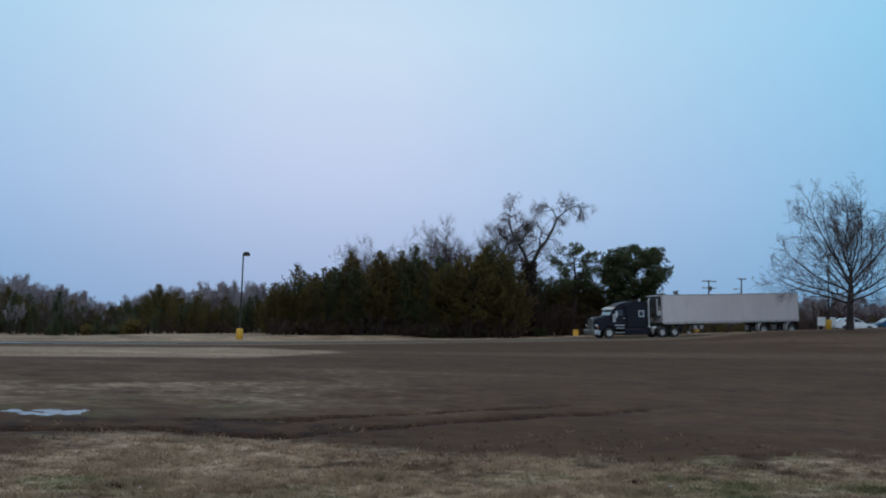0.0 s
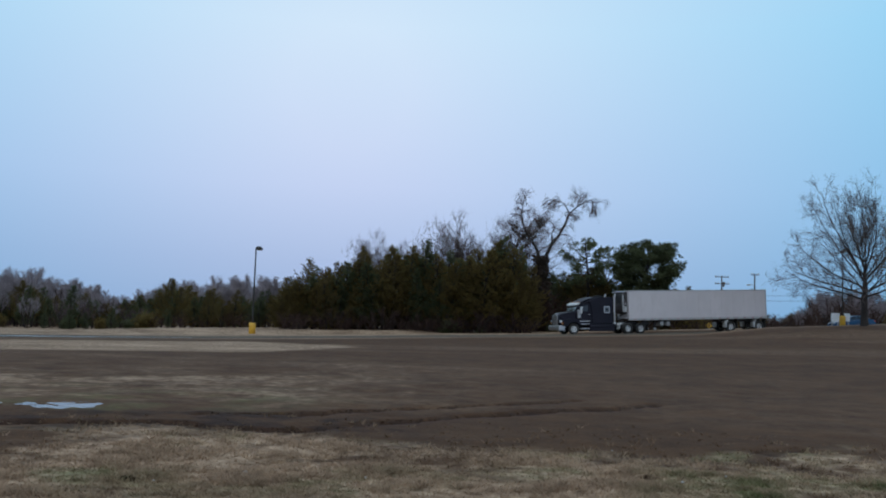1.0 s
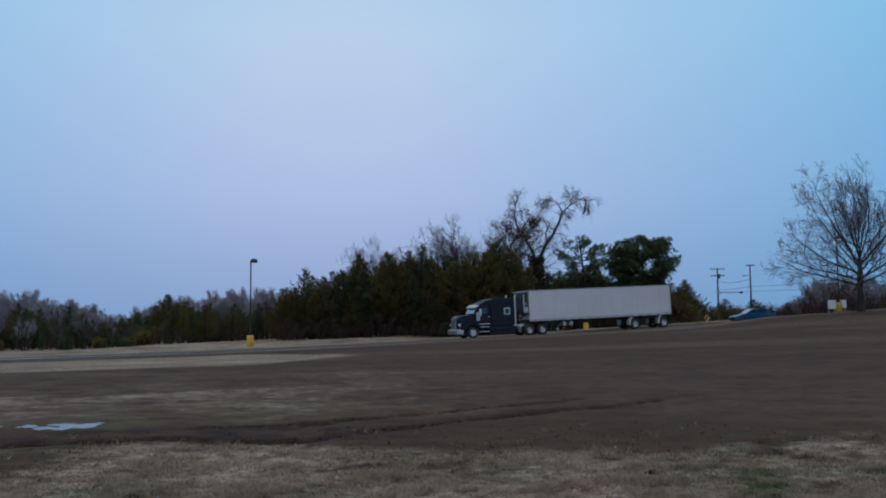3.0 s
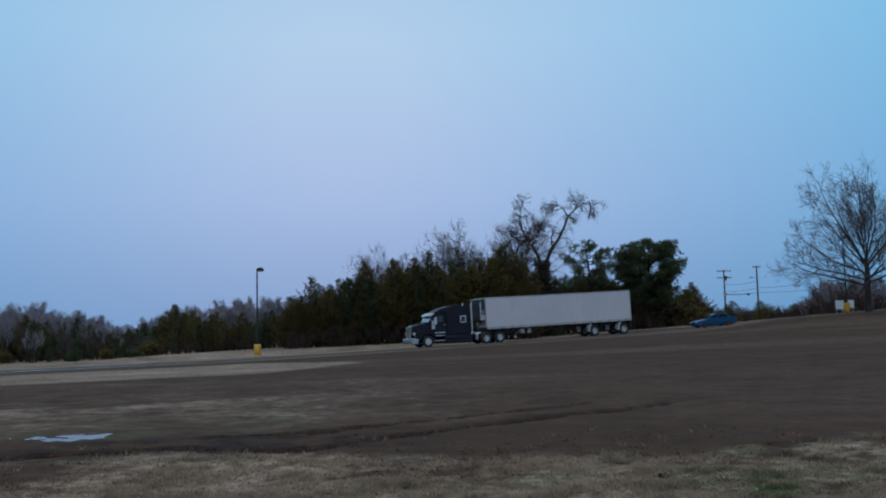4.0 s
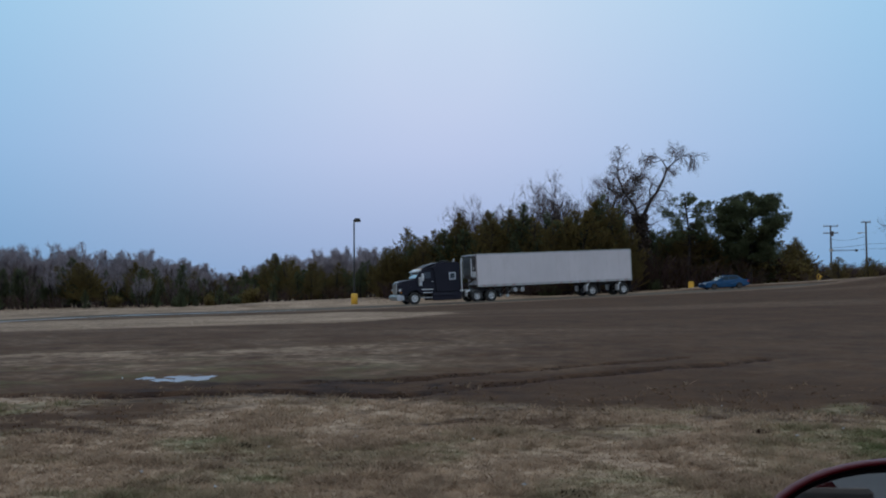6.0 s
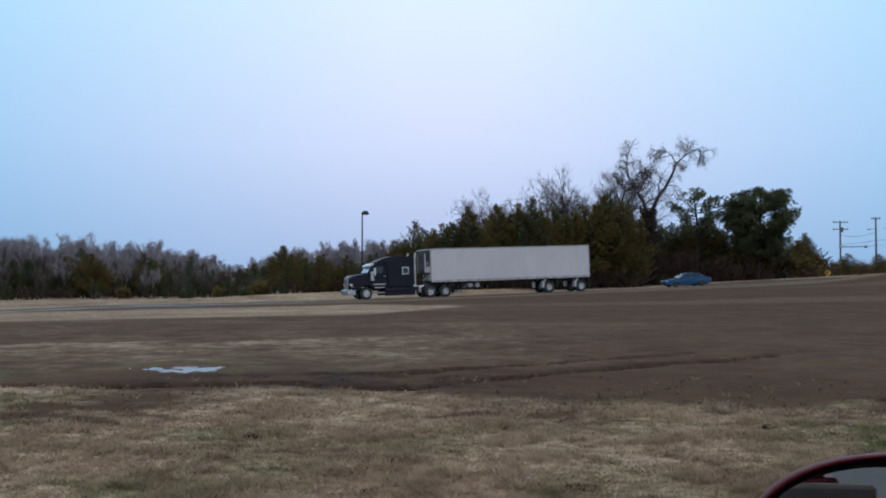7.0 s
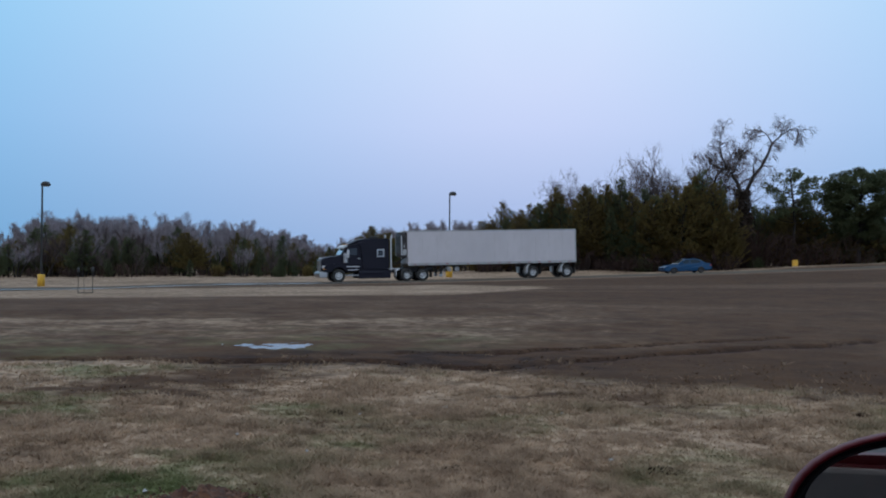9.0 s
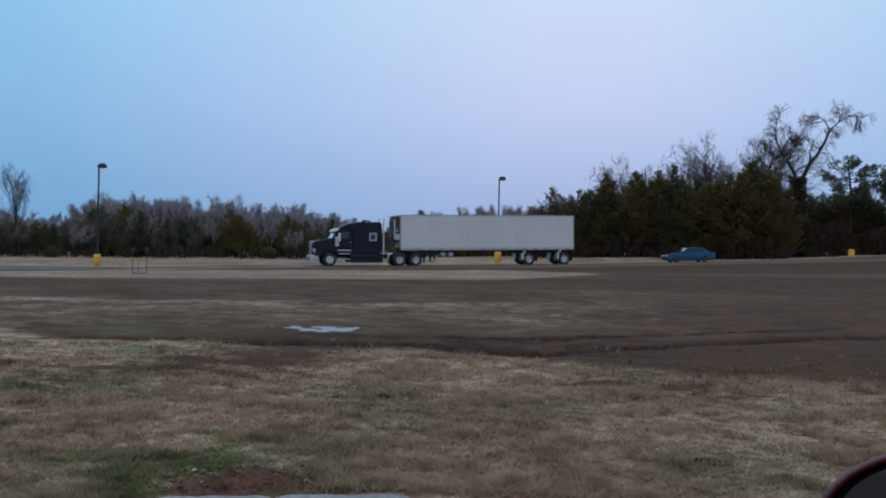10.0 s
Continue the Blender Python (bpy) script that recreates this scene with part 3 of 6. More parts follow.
# ---- trees ----
class Wood:
    """Collects tapered branches for the trunk and limbs and for the fine twigs."""

    def __init__(self, seed, fat=0.012):
        self.fat = fat
        self.rnd = random.Random(seed)
        self.thick, self.thin, self.tips = ([], []), ([], []), []
        self.sides = (8, 5, 3, 3, 3)

    def tube(self, store, pts, radii, sides):
        verts, faces = store
        base = len(verts)
        for i, (p, r) in enumerate(zip(pts, radii)):
            d = (pts[min(i + 1, len(pts) - 1)] - pts[max(i - 1, 0)]).normalized()
            a = d.orthogonal().normalized()
            b = d.cross(a)
            for k in range(sides):
                t = 2 * math.pi * k / sides
                verts.append(p + a * (r * math.cos(t)) + b * (r * math.sin(t)))
        for i in range(len(pts) - 1):
            for k in range(sides):
                u, v = base + i * sides + k, base + i * sides + (k + 1) % sides
                faces.append((u, v, v + sides, u + sides))

    def branch(self, p, d, length, r, level, spec):
        """spec: for each level the segments, wobble, lift, children, their angle, their length and the first bare part."""
        rnd = self.rnd
        seg, wob, lift, kids, ang, ratio, bare = spec[level]
        pts, dirs = [p.copy()], [d.copy()]
        end = 0.25 if level < len(spec) - 1 else 0.15
        for i in range(seg):
            d = (d + Vector((rnd.gauss(0, wob), rnd.gauss(0, wob), rnd.gauss(0, wob) + lift))).normalized()
            pts.append(pts[-1] + d * (length / seg))
            dirs.append(d.copy())
        radii = [max(self.fat * (0.6 if i == seg else 1.0), r * (1 - (1 - end) * i / seg)) for i in range(seg + 1)]
        if level == len(spec) - 1:
            self.tips.append(pts[-1])
            if level > 2:
                self.sliver(pts[0], pts[-1], max(self.fat, r))
                return pts
        self.tube(self.thick if level < 2 else self.thin, pts, radii, self.sides[min(level, 4)])
        if level == len(spec) - 1:
            return pts
        for k in range(kids):
            f = bare + (1 - bare) * (k + rnd.random()) / kids
            i = min(seg - 1, int(f * seg))
            q = pts[i].lerp(pts[i + 1], f * seg - i)
            dd = dirs[i + 1]
            side = dd.orthogonal().normalized()
            side.rotate(Matrix.Rotation(rnd.uniform(0, 2 * math.pi), 3, dd))
            a = radians(ang * rnd.uniform(0.7, 1.25))
            nd = (dd * math.cos(a) + side * math.sin(a)).normalized()
            rr = r * (1 - (1 - end) * f)
            self.branch(q, nd, length * ratio * rnd.uniform(0.65, 1.2) * (1.15 - 0.5 * f), rr * rnd.uniform(0.42, 0.6), level + 1, spec)
        return pts

    def sliver(self, p, q, width):
        verts, faces = self.thin
        d = q - p
        s = d.orthogonal().normalized() * width
        s.rotate(Matrix.Rotation(self.rnd.uniform(0, 6.28), 3, d.normalized()))
        k = len(verts)
        verts += [p - s, p + s, q]
        faces.append((k, k + 1, k + 2))

    def slivers(self, each, length, width, drop=0.0, rise=0.0):
        """Fine sprigs at the ends of the twigs."""
        rnd = self.rnd
        verts, faces = self.thin
        for p in self.tips:
            for _ in range(each):
                d = Vector((rnd.gauss(0, 0.7), rnd.gauss(0, 0.7), rnd.gauss(0.35, 0.5) + rise - drop)).normalized() * length * rnd.uniform(0.5, 1.3)
                s = d.orthogonal().normalized() * width
                s.rotate(Matrix.Rotation(rnd.uniform(0, 6.28), 3, d.normalized()))
                q = p - d * rnd.uniform(0.1, 0.5)
                k = len(verts)
                verts += [q - s, q + s, q + d]
                faces.append((k, k + 1, k + 2))

    def finish(self, name, label, category, group, bark, twig, at=None):
        t = thing(name, label, category, group, at=at)
        part("trunk", mesh_of("trunk", *self.thick, bark, True), bark, t)
        part("crown", mesh_of("crown", *self.thin, twig), twig, t)
        return t


def sprays(rnd, centres, size, each=1, flat=0.0, long=2.0):
    """Small leaf or needle quads, thrown round each centre."""
    verts, faces = [], []
    for c in centres:
        for _ in range(each):
            a = Vector((rnd.gauss(0, 1), rnd.gauss(0, 1), rnd.gauss(0, 1) * (1 - flat))).normalized()
            b = a.orthogonal().normalized()
            b.rotate(Matrix.Rotation(rnd.uniform(0, 6.28), 3, a))
            s = size * rnd.uniform(0.6, 1.35)
            a, b = a * s * 0.5 * long, b * s * 0.5
            k = len(verts)
            verts += [c - a - b * 0.8, c - a * 0.6 + b, c + a]
            faces.append((k, k + 1, k + 2))
    return verts, faces


def tuft(store, rnd, p, way, length, n, spread):
    """A brush of needles that fans out of one point."""
    verts, faces = store
    for _ in range(n):
        d = (way + Vector((rnd.gauss(0, spread), rnd.gauss(0, spread), rnd.gauss(0, spread)))).normalized()
        b = d.orthogonal().normalized()
        b.rotate(Matrix.Rotation(rnd.uniform(0, 6.28), 3, d))
        ln = length * rnd.uniform(0.6, 1.25)
        b *= 0.1 * length
        k = len(verts)
        verts += [p + d * (0.12 * ln) - b, p + d * (0.12 * ln) + b, p + d * ln]
        faces.append((k, k + 1, k + 2))


def young_pine(seed, needles, slim=1.0, foot=0.5):
    """A pine of ten metres with whorls of upturned boughs, each ending in brushes of needles, and a ragged pointed top."""
    rnd = random.Random(seed)
    t = thing("pine_tree", "bushy dark green pine standing in a dense grove", "tree", "trees of the grove")
    w = Wood(seed)
    lean = rnd.uniform(0, 6.28)
    stem = [Vector((0.04 * z * math.cos(lean) * math.sin(0.5 * z), 0.04 * z * math.sin(lean) * math.sin(0.5 * z), z)) for z in (-0.3, 2, 4, 6, 8, 9.7)]
    w.tube(w.thick, stem, [0.16, 0.14, 0.11, 0.08, 0.05, 0.02], 6)
    leaf = ([], [])
    z = foot
    while z < 9.5:
        u = (z - foot) / (9.7 - foot)
        i = 0 if z < 2 else min(4, int(z / 2))
        root = stem[i].lerp(stem[i + 1], (z - stem[i].z) / (stem[i + 1].z - stem[i].z))
        full = slim * 2.3 * (1 - u) ** 0.8 * (0.72 + 0.28 * min(1.0, u * 4))
        for k in range(6 if u < 0.7 else 5):
            a = rnd.uniform(0, 6.28)
            reach = full * rnd.choice((0.5, 0.75, 0.95, 1.0, 1.15, 1.4)) + 0.16
            out = Vector((math.cos(a), math.sin(a), 0.0))
            rise = 0.12 + 0.55 * u + rnd.uniform(-0.1, 0.15)
            p0, p1 = root, root + out * (reach * 0.6) + Vector((0, 0, reach * 0.6 * rise))
            p2 = p1 + (out + Vector((0, 0, rise + 0.9))).normalized() * (reach * 0.5)
            w.tube(w.thin, [p0, p1, p2], [0.035, 0.022, 0.01], 3)
            n = 5 + int(7 * reach)
            for j in range(n):
                f = 0.22 + 0.78 * (j + rnd.random()) / n
                q = p0.lerp(p1, f / 0.6) if f < 0.6 else p1.lerp(p2, (f - 0.6) / 0.4)
                side = Vector((-out.y, out.x, 0)) * rnd.gauss(0, 0.30 * (1.25 - f) * min(1.6, reach))
                q = q + side + Vector((0, 0, rnd.gauss(0, 0.10)))
                way = out * (0.35 + 0.5 * f) + side * 1.2 + Vector((0, 0, 0.75))
                tuft(leaf, rnd, q, way.normalized(), 0.36 - 0.14 * u, 9, 0.36 - 0.1 * u)
        z += rnd.uniform(0.42, 0.62) * (1.0 - 0.25 * u)
    for j in range(9):
        tuft(leaf, rnd, stem[-1] + Vector((rnd.gauss(0, 0.04), rnd.gauss(0, 0.04), -0.9 + 0.13 * j)), Vector((0, 0, 1)), 0.28, 5, 0.3)
    part("trunk", mesh_of("trunk", *w.thick, M_BARK, True), M_BARK, t)
    part("bough", mesh_of("bough", *w.thin, M_BARK), M_BARK, t)
    part("crown", mesh_of("crown", *leaf, needles), needles, t)
    return t


def tall_pine(seed, height, first, width, n, fill, needles, label, at, belly=0.6):
    """An older pine: a bare stem, spreading boughs and rounded clumps of needles with gaps between, under a domed top."""
    rnd = random.Random(seed)
    t = thing("pine_tree", label, "tree", at=at)
    w = Wood(seed)
    stem = [Vector((0.25 * math.sin(z * 0.4), 0.15 * math.cos(z * 0.5), z)) for z in [height * k / 8 for k in range(9)]]
    stem[0].z = -0.4
    w.tube(w.thick, stem, [0.24 - 0.024 * k for k in range(9)], 7)
    leaf = ([], [])
    mid = first + (height - first) * belly
    for k in range(n):
        u = (k + rnd.random()) / n
        z = first + (height - 0.35 - first) * u
        a = k * 2.4 + rnd.uniform(-0.6, 0.6)
        if z > mid:
            room = math.sqrt(max(0.0, 1 - ((z - mid) / (height - mid)) ** 2))
        else:
            room = 0.55 + 0.45 * (z - first) / (mid - first)
        reach = width * room * rnd.choice((0.5, 0.75, 0.9, 1.0, 1.04)) * rnd.uniform(0.92, 1.06) + 0.2
        i = min(7, int(z / height * 8))
        s = Vector((stem[i].x, stem[i].y, z - 0.28 * reach))
        s.z = max(s.z, first * 0.8)
        tip = Vector((s.x + reach * math.cos(a), s.y + reach * math.sin(a), z))
        bend = s.lerp(tip, 0.55) + Vector((0, 0, rnd.uniform(-0.3, 0.0)))
        w.tube(w.thick, [s, bend, tip], [0.075 - 0.03 * u, 0.045 - 0.02 * u, 0.015], 4)
        for c in range(max(1, int(fill * (0.35 + 0.65 * reach / width)))):
            f = 1.0 - 0.62 * (c / fill) + rnd.uniform(-0.06, 0.04)
            q = s.lerp(tip, f) + Vector((rnd.gauss(0, 0.2), rnd.gauss(0, 0.2), rnd.gauss(0.05, 0.1)))
            size = rnd.uniform(0.42, 0.75)
            for _ in range(24):
                d = Vector((rnd.gauss(0, 1), rnd.gauss(0, 1), rnd.gauss(0.25, 0.7))).normalized()
                tuft(leaf, rnd, q + Vector((d.x * size, d.y * size, d.z * size * 0.75)) * rnd.uniform(0.3, 0.9), (d + Vector((0, 0, 0.5))).normalized(), 0.32, 7, 0.5)
    part("trunk", mesh_of("trunk", *w.thick, M_BARK, True), M_BARK, t)
    part("crown", mesh_of("crown", *leaf, needles), needles, t)
    return t


SPEC_BARE = [(5, 0.04, 0.06, 13, 26, 0.62, 0.2), (4, 0.07, 0.16, 7, 26, 0.52, 0.2), (3, 0.09, 0.14, 6, 26, 0.6, 0.15), (2, 0.12, 0.1, 0, 0, 0, 0)]


SPEC_THIN = [(5, 0.05, 0.05, 8, 26, 0.5, 0.25), (4, 0.08, 0.12, 5, 26, 0.52, 0.2), (3, 0.1, 0.1, 4, 28, 0.6, 0.15), (2, 0.12, 0.06, 0, 0, 0, 0)]


SPEC_TOP = [(5, 0.08, 0.03, 11, 38, 0.5, 0.42), (4, 0.12, 0.07, 6, 36, 0.55, 0.15), (3, 0.15, 0.05, 5, 34, 0.6, 0.15), (2, 0.2, 0.0, 0, 0, 0, 0)]


def bare_tree(seed, height, twig, label, group="", spec=SPEC_BARE, stems=1, at=None, fat=0.026, each=5):
    w = Wood(seed, fat)
    for s in range(stems):
        lean = 0.0 if stems == 1 else 0.3
        a = 6.28 * s / stems + w.rnd.random()
        w.branch(Vector((0.25 * math.cos(a) * (stems > 1), 0.25 * math.sin(a) * (stems > 1), -0.3)), Vector((lean * math.cos(a), lean * math.sin(a), 1)).normalized(),
                 height * 0.78 * w.rnd.uniform(0.85, 1.0), 0.017 * height, 0, spec)
    w.slivers(each, 0.085 * height, fat * 0.6, 0.0, 0.7)
    return w.finish("bare_tree", label, "tree", group, M_BARK, twig, at)


def shrub(seed, material, leaf):
    """A waist-high to head-high tangle of stems, one unit of two metres high."""
    rnd = random.Random(seed)
    w = Wood(seed)
    w.sides = (3, 3, 3, 3, 3)
    spec = [(3, 0.14, 0.06, 5, 32, 0.6, 0.15), (2, 0.18, 0.04, 4, 34, 0.6, 0.1), (1, 0.2, 0.0, 0, 0, 0, 0)]
    for _ in range(9):
        a = rnd.uniform(0, 6.28)
        w.branch(Vector((0.7 * rnd.random() * math.cos(a), 0.7 * rnd.random() * math.sin(a), -0.1)), Vector((0.5 * math.cos(a), 0.5 * math.sin(a), 1)).normalized(), rnd.uniform(1.1, 1.9), 0.02, 0, spec)
    t = thing("shrub", "leafless brown thicket at the edge of the trees", "shrub", "thickets of the wood's edge")
    part("trunk", mesh_of("trunk", w.thick[0], w.thick[1], material), material, t)
    part("crown", mesh_of("crown", w.thin[0], w.thin[1], material), material, t)
    if leaf:
        t["label"] = "small dark evergreen bush at the wood's edge"
        c = [Vector((rnd.gauss(0, 0.42), rnd.gauss(0, 0.42), abs(rnd.gauss(0.8, 0.5)))) for _ in range(1500)]
        part("foliage", mesh_of("foliage", *sprays(rnd, c, 0.14, 1, 0.1, 2.2), leaf), leaf, t)
    return t


def top_of(ob):
    """How high a tree reaches over its foot."""
    return max(v.co.z for part_ob in ob.children for v in part_ob.data.vertices)


def put(kinds, used, k, at):
    """Places a tree kind: the first time the built one itself, then copies that share its meshes."""
    ob = kinds[k]
    if k in used:
        return copy_thing(ob, at @ Matrix.Diagonal((1 / ob.scale.x, 1 / ob.scale.y, 1 / ob.scale.z, 1)))
    used.add(k)
    ob.matrix_basis = at
    return ob


def stand(az, r, s, turn, wide=1.0):
    p = spot(az, r, 0.05)
    return Matrix.LocRotScale(p, Euler((0, 0, turn)), (s * wide, s * wide, s))


def profile(pts, az):
    for (a, e), (b, f) in zip(pts, pts[1:]):
        if b <= az <= a:
            return e + (f - e) * (a - az) / (a - b)
    return pts[0][1] if az > pts[0][0] else pts[-1][1]


GROVE = [(10.4, 1.9), (10.0, 2.5), (9.0, 3.65), (7.9, 3.15), (7.2, 3.5), (5.9, 4.15), (5.4, 4.5), (4.1, 4.6), (2.8, 4.65), (2.0, 4.95), (1.2, 4.15), (0.5, 4.5), (-0.6, 4.2), (-1.4, 4.7), (-2.4, 5.05), (-2.9, 5.4), (-3.7, 4.8), (-4.5, 3.8)]
EDGE = [(42, 1.0), (36.2, 0.7), (34.8, 1.0), (32.2, 1.15), (30.5, 1.05), (29.2, 1.1), (27.6, 1.45), (26.7, 1.2), (25.8, 0.9), (24.4, 1.6), (23.2, 0.95), (22.0, 0.8), (20.9, 0.8), (19.4, 0.7), (18.5, 0.9), (17.0, 2.0), (16.0, 1.95), (15.0, 1.6), (13.5, 1.4), (11.9, 1.7), (10.4, 1.8)]
FAR = [(44, 1.9), (40, 1.6), (38.0, 1.2), (36.2, 1.6), (35.0, 2.6), (33.3, 2.75), (32.0, 2.45), (31.2, 2.7), (29.8, 2.4), (28.9, 2.15), (28.3, 2.65), (27.4, 2.65), (26.7, 1.95), (25.3, 1.95), (24.4, 2.35), (23.4, 1.9), (22.0, 1.85), (21.1, 2.0), (20.1, 1.25), (18.5, 0.9), (17, 2.2), (15.0, 1.8), (14.4, 2.35), (12.8, 2.6), (10.8, 2.6), (9.8, 2.3)]


def build_woods():
    rnd = random.Random(11)
    pines = [young_pine(20 + k, (M_CEDAR, M_NEEDLE, M_NEEDLE_BLUE)[k % 3], (1.0, 1.15, 0.85, 1.05, 1.25, 0.9)[k], (0.6, 1.9, 0.8, 2.4, 0.5, 1.5)[k]) for k in range(6)]
    used = set()
    # the grove across the road
    for az, e in GROVE:
        r = rnd.uniform(103, 107)
        h = (EYE + r * math.tan(radians(e)) - spot(az, r).z) * 1.03
        put(pines, used, rnd.randrange(6), stand(az, r, h / 10.0, rnd.uniform(0, 6.28), rnd.uniform(1.0, 1.25)))
    for k in range(100):
        az = 10.3 - 14.6 * (k + rnd.random()) / 100
        r = rnd.uniform(102.5, 116)
        h = (EYE + r * math.tan(radians(profile(GROVE, az))) - spot(az, r).z) * rnd.uniform(0.6, 1.0)
        put(pines, used, rnd.randrange(6), stand(az, r, h / 10.0, rnd.uniform(0, 6.28), rnd.uniform(1.0, 1.6)))
    # evergreens under the tall pines
    for k in range(30):
        az = -4.6 - 9.6 * (k + rnd.random()) / 30
        r = rnd.uniform(113, 126)
        h = rnd.uniform(6.0, 8.2) if az > -9.5 else rnd.uniform(4.2, 6.4)
        put(pines, used, rnd.randrange(6), stand(az, r, h / 10.0, rnd.uniform(0, 6.28), rnd.uniform(1.3, 1.9)))
    # dark cedars and pines in the lower wood's edge further along the road, with gaps between them
    for k in range(92):
        az = 43.5 - 25 * (k + rnd.random()) / 92
        r = rnd.uniform(116, 135)
        h = (EYE + r * math.tan(radians(max(profile(EDGE, az), rnd.uniform(0.4, 0.85) * profile(FAR, az)))) - spot(az, r).z) * rnd.uniform(0.75, 1.08)
        put(pines, used, rnd.choice((1, 2, 4, 5, 2)), stand(az, r, max(1.8, h) / 10.0, rnd.uniform(0, 6.28), rnd.uniform(1.2, 2.0)))
    for k in range(34):
        az = 18.6 - 9 * (k + rnd.random()) / 34
        r = rnd.uniform(114, 130)
        h = (EYE + r * math.tan(radians(profile(EDGE, az))) - spot(az, r).z) * rnd.uniform(0.72, 1.1)
        put(pines, used, rnd.choice((0, 1, 2, 4, 5)), stand(az, r, max(2.0, h) / 10.0, rnd.uniform(0, 6.28), rnd.uniform(1.3, 1.9)))
    # shrubs at their feet
    shrubs = [shrub(50, M_BRUSH, None), shrub(51, M_BRUSH, None), shrub(52, M_BRUSH, M_NEEDLE_BLUE), shrub(53, M_BRUSH, M_NEEDLE)]
    su = set()
    for k in range(56):
        az = 43 - 57.5 * (k + rnd.random()) / 56
        r = rnd.uniform(101.5, 104) if -4.4 < az < 10.3 else (rnd.uniform(108, 112) if az < 0 else rnd.uniform(111, 116))
        put(shrubs, su, rnd.choice((0, 1, 1, 0, 2, 3)), stand(az, r, rnd.uniform(0.45, 0.95), rnd.uniform(0, 6.28), rnd.uniform(1.0, 1.6)))
    for az in (23.4, 22.1, 21.3, 19.9, 9.2, 16.8, 27.3, 31.8):
        put(pines, used, 2, stand(az, 110, rnd.uniform(0.17, 0.25), rnd.uniform(0, 6.28), 1.5))
    for k in range(26):
        put(shrubs, su, rnd.choice((0, 1)), stand(10.2 - 14.8 * (k + rnd.random()) / 26, rnd.uniform(101, 103), rnd.uniform(0.4, 1.1), rnd.uniform(0, 6.28), 1.2))
    for az, s in ((-5.4, 2.2), (-5.9, 2.3), (-6.5, 2.0), (-7.0, 1.9), (-4.7, 2.1), (-8.6, 1.6), (-9.6, 1.7)):
        put(shrubs, su, rnd.choice((0, 1)), stand(az, 109 + rnd.random() * 3, s, rnd.uniform(0, 6.28), 1.1))
    for k in range(34):
        az = 43.5 - 34 * (k + rnd.random()) / 34
        put(shrubs, su, rnd.choice((0, 1, 2, 3)), stand(az, rnd.uniform(136, 140), rnd.uniform(1.4, 2.0), rnd.uniform(0, 6.28), 1.5))
    for k in range(16):
        az = -8.0 - 5.8 * (k + rnd.random()) / 16
        put(shrubs, su, rnd.choice((0, 1, 2, 3)), stand(az, rnd.uniform(116, 119), rnd.uniform(1.3, 1.9), rnd.uniform(0, 6.28), 1.5))
    # the leafless wood behind, with distance haze in its twig colour
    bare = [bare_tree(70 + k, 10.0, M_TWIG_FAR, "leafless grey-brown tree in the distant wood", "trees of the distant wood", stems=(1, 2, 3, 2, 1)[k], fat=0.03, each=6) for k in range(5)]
    bu, reach = set(), [top_of(t) for t in bare]
    for k in range(90):
        az = 44.5 - 35 * (k + rnd.random()) / 90
        r = rnd.uniform(140, 175)
        h = (EYE + r * math.tan(radians(profile(FAR, az))) - spot(az, r).z) * rnd.uniform(0.88, 1.1)
        i = rnd.randrange(5)
        put(bare, bu, i, stand(az, r, max(3.0, h) / reach[i], rnd.uniform(0, 6.28), rnd.uniform(1.0, 1.4)))
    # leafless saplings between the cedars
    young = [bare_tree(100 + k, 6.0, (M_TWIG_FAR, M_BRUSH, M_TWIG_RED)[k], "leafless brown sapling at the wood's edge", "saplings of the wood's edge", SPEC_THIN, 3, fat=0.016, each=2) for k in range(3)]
    yu, grown = set(), [top_of(t) for t in young]
    for k in range(46):
        az = 43.5 - 25.5 * (k + rnd.random()) / 46
        r = rnd.uniform(113, 136)
        h = (EYE + r * math.tan(radians(profile(FAR, az) * rnd.uniform(0.35, 0.85))) - spot(az, r).z)
        i = rnd.choice((0, 2, 2))
        put(young, yu, i, stand(az, r, max(2.0, h) / grown[i], rnd.uniform(0, 6.28), rnd.uniform(1.0, 1.5)))
    for k in range(40):
        az = 10.3 - 15.0 * (k + rnd.random()) / 40
        put(young, yu, 1, stand(az, rnd.uniform(101.5, 104), rnd.uniform(0.25, 0.5), rnd.uniform(0, 6.28), 1.2))
    # leafless trees that top the grove
    thin = [bare_tree(80 + k, 10.0, (M_TWIG_RED, M_TWIG, M_TWIG_RED)[k], "fine leafless tree rising behind the grove", "trees of the grove", SPEC_TOP, 1 + k % 2, fat=0.013, each=4) for k in range(3)]
    tu, tall = set(), [top_of(t) for t in thin]
    for az, e, r in ((4.6, 4.95, 124), (4.1, 5.8, 123), (3.4, 5.35, 125), (2.7, 5.0, 124), (1.8, 5.0, 124), (0.2, 5.3, 122), (-0.7, 6.0, 121), (-1.4, 7.2, 122), (-2.1, 7.1, 121), (-2.5, 6.8, 123), (-2.9, 6.5, 122),
                     (-5.7, 3.6, 122), (-6.4, 3.3, 123), (-7.1, 3.4, 121), (-8.7, 3.2, 122), (-9.3, 3.0, 124)):
        h = EYE + r * math.tan(radians(e)) - spot(az, r).z
        k = rnd.randrange(3)
        put(thin, tu, k, stand(az, r, h / (0.96 * tall[k]), rnd.uniform(0, 6.28), 1.2))
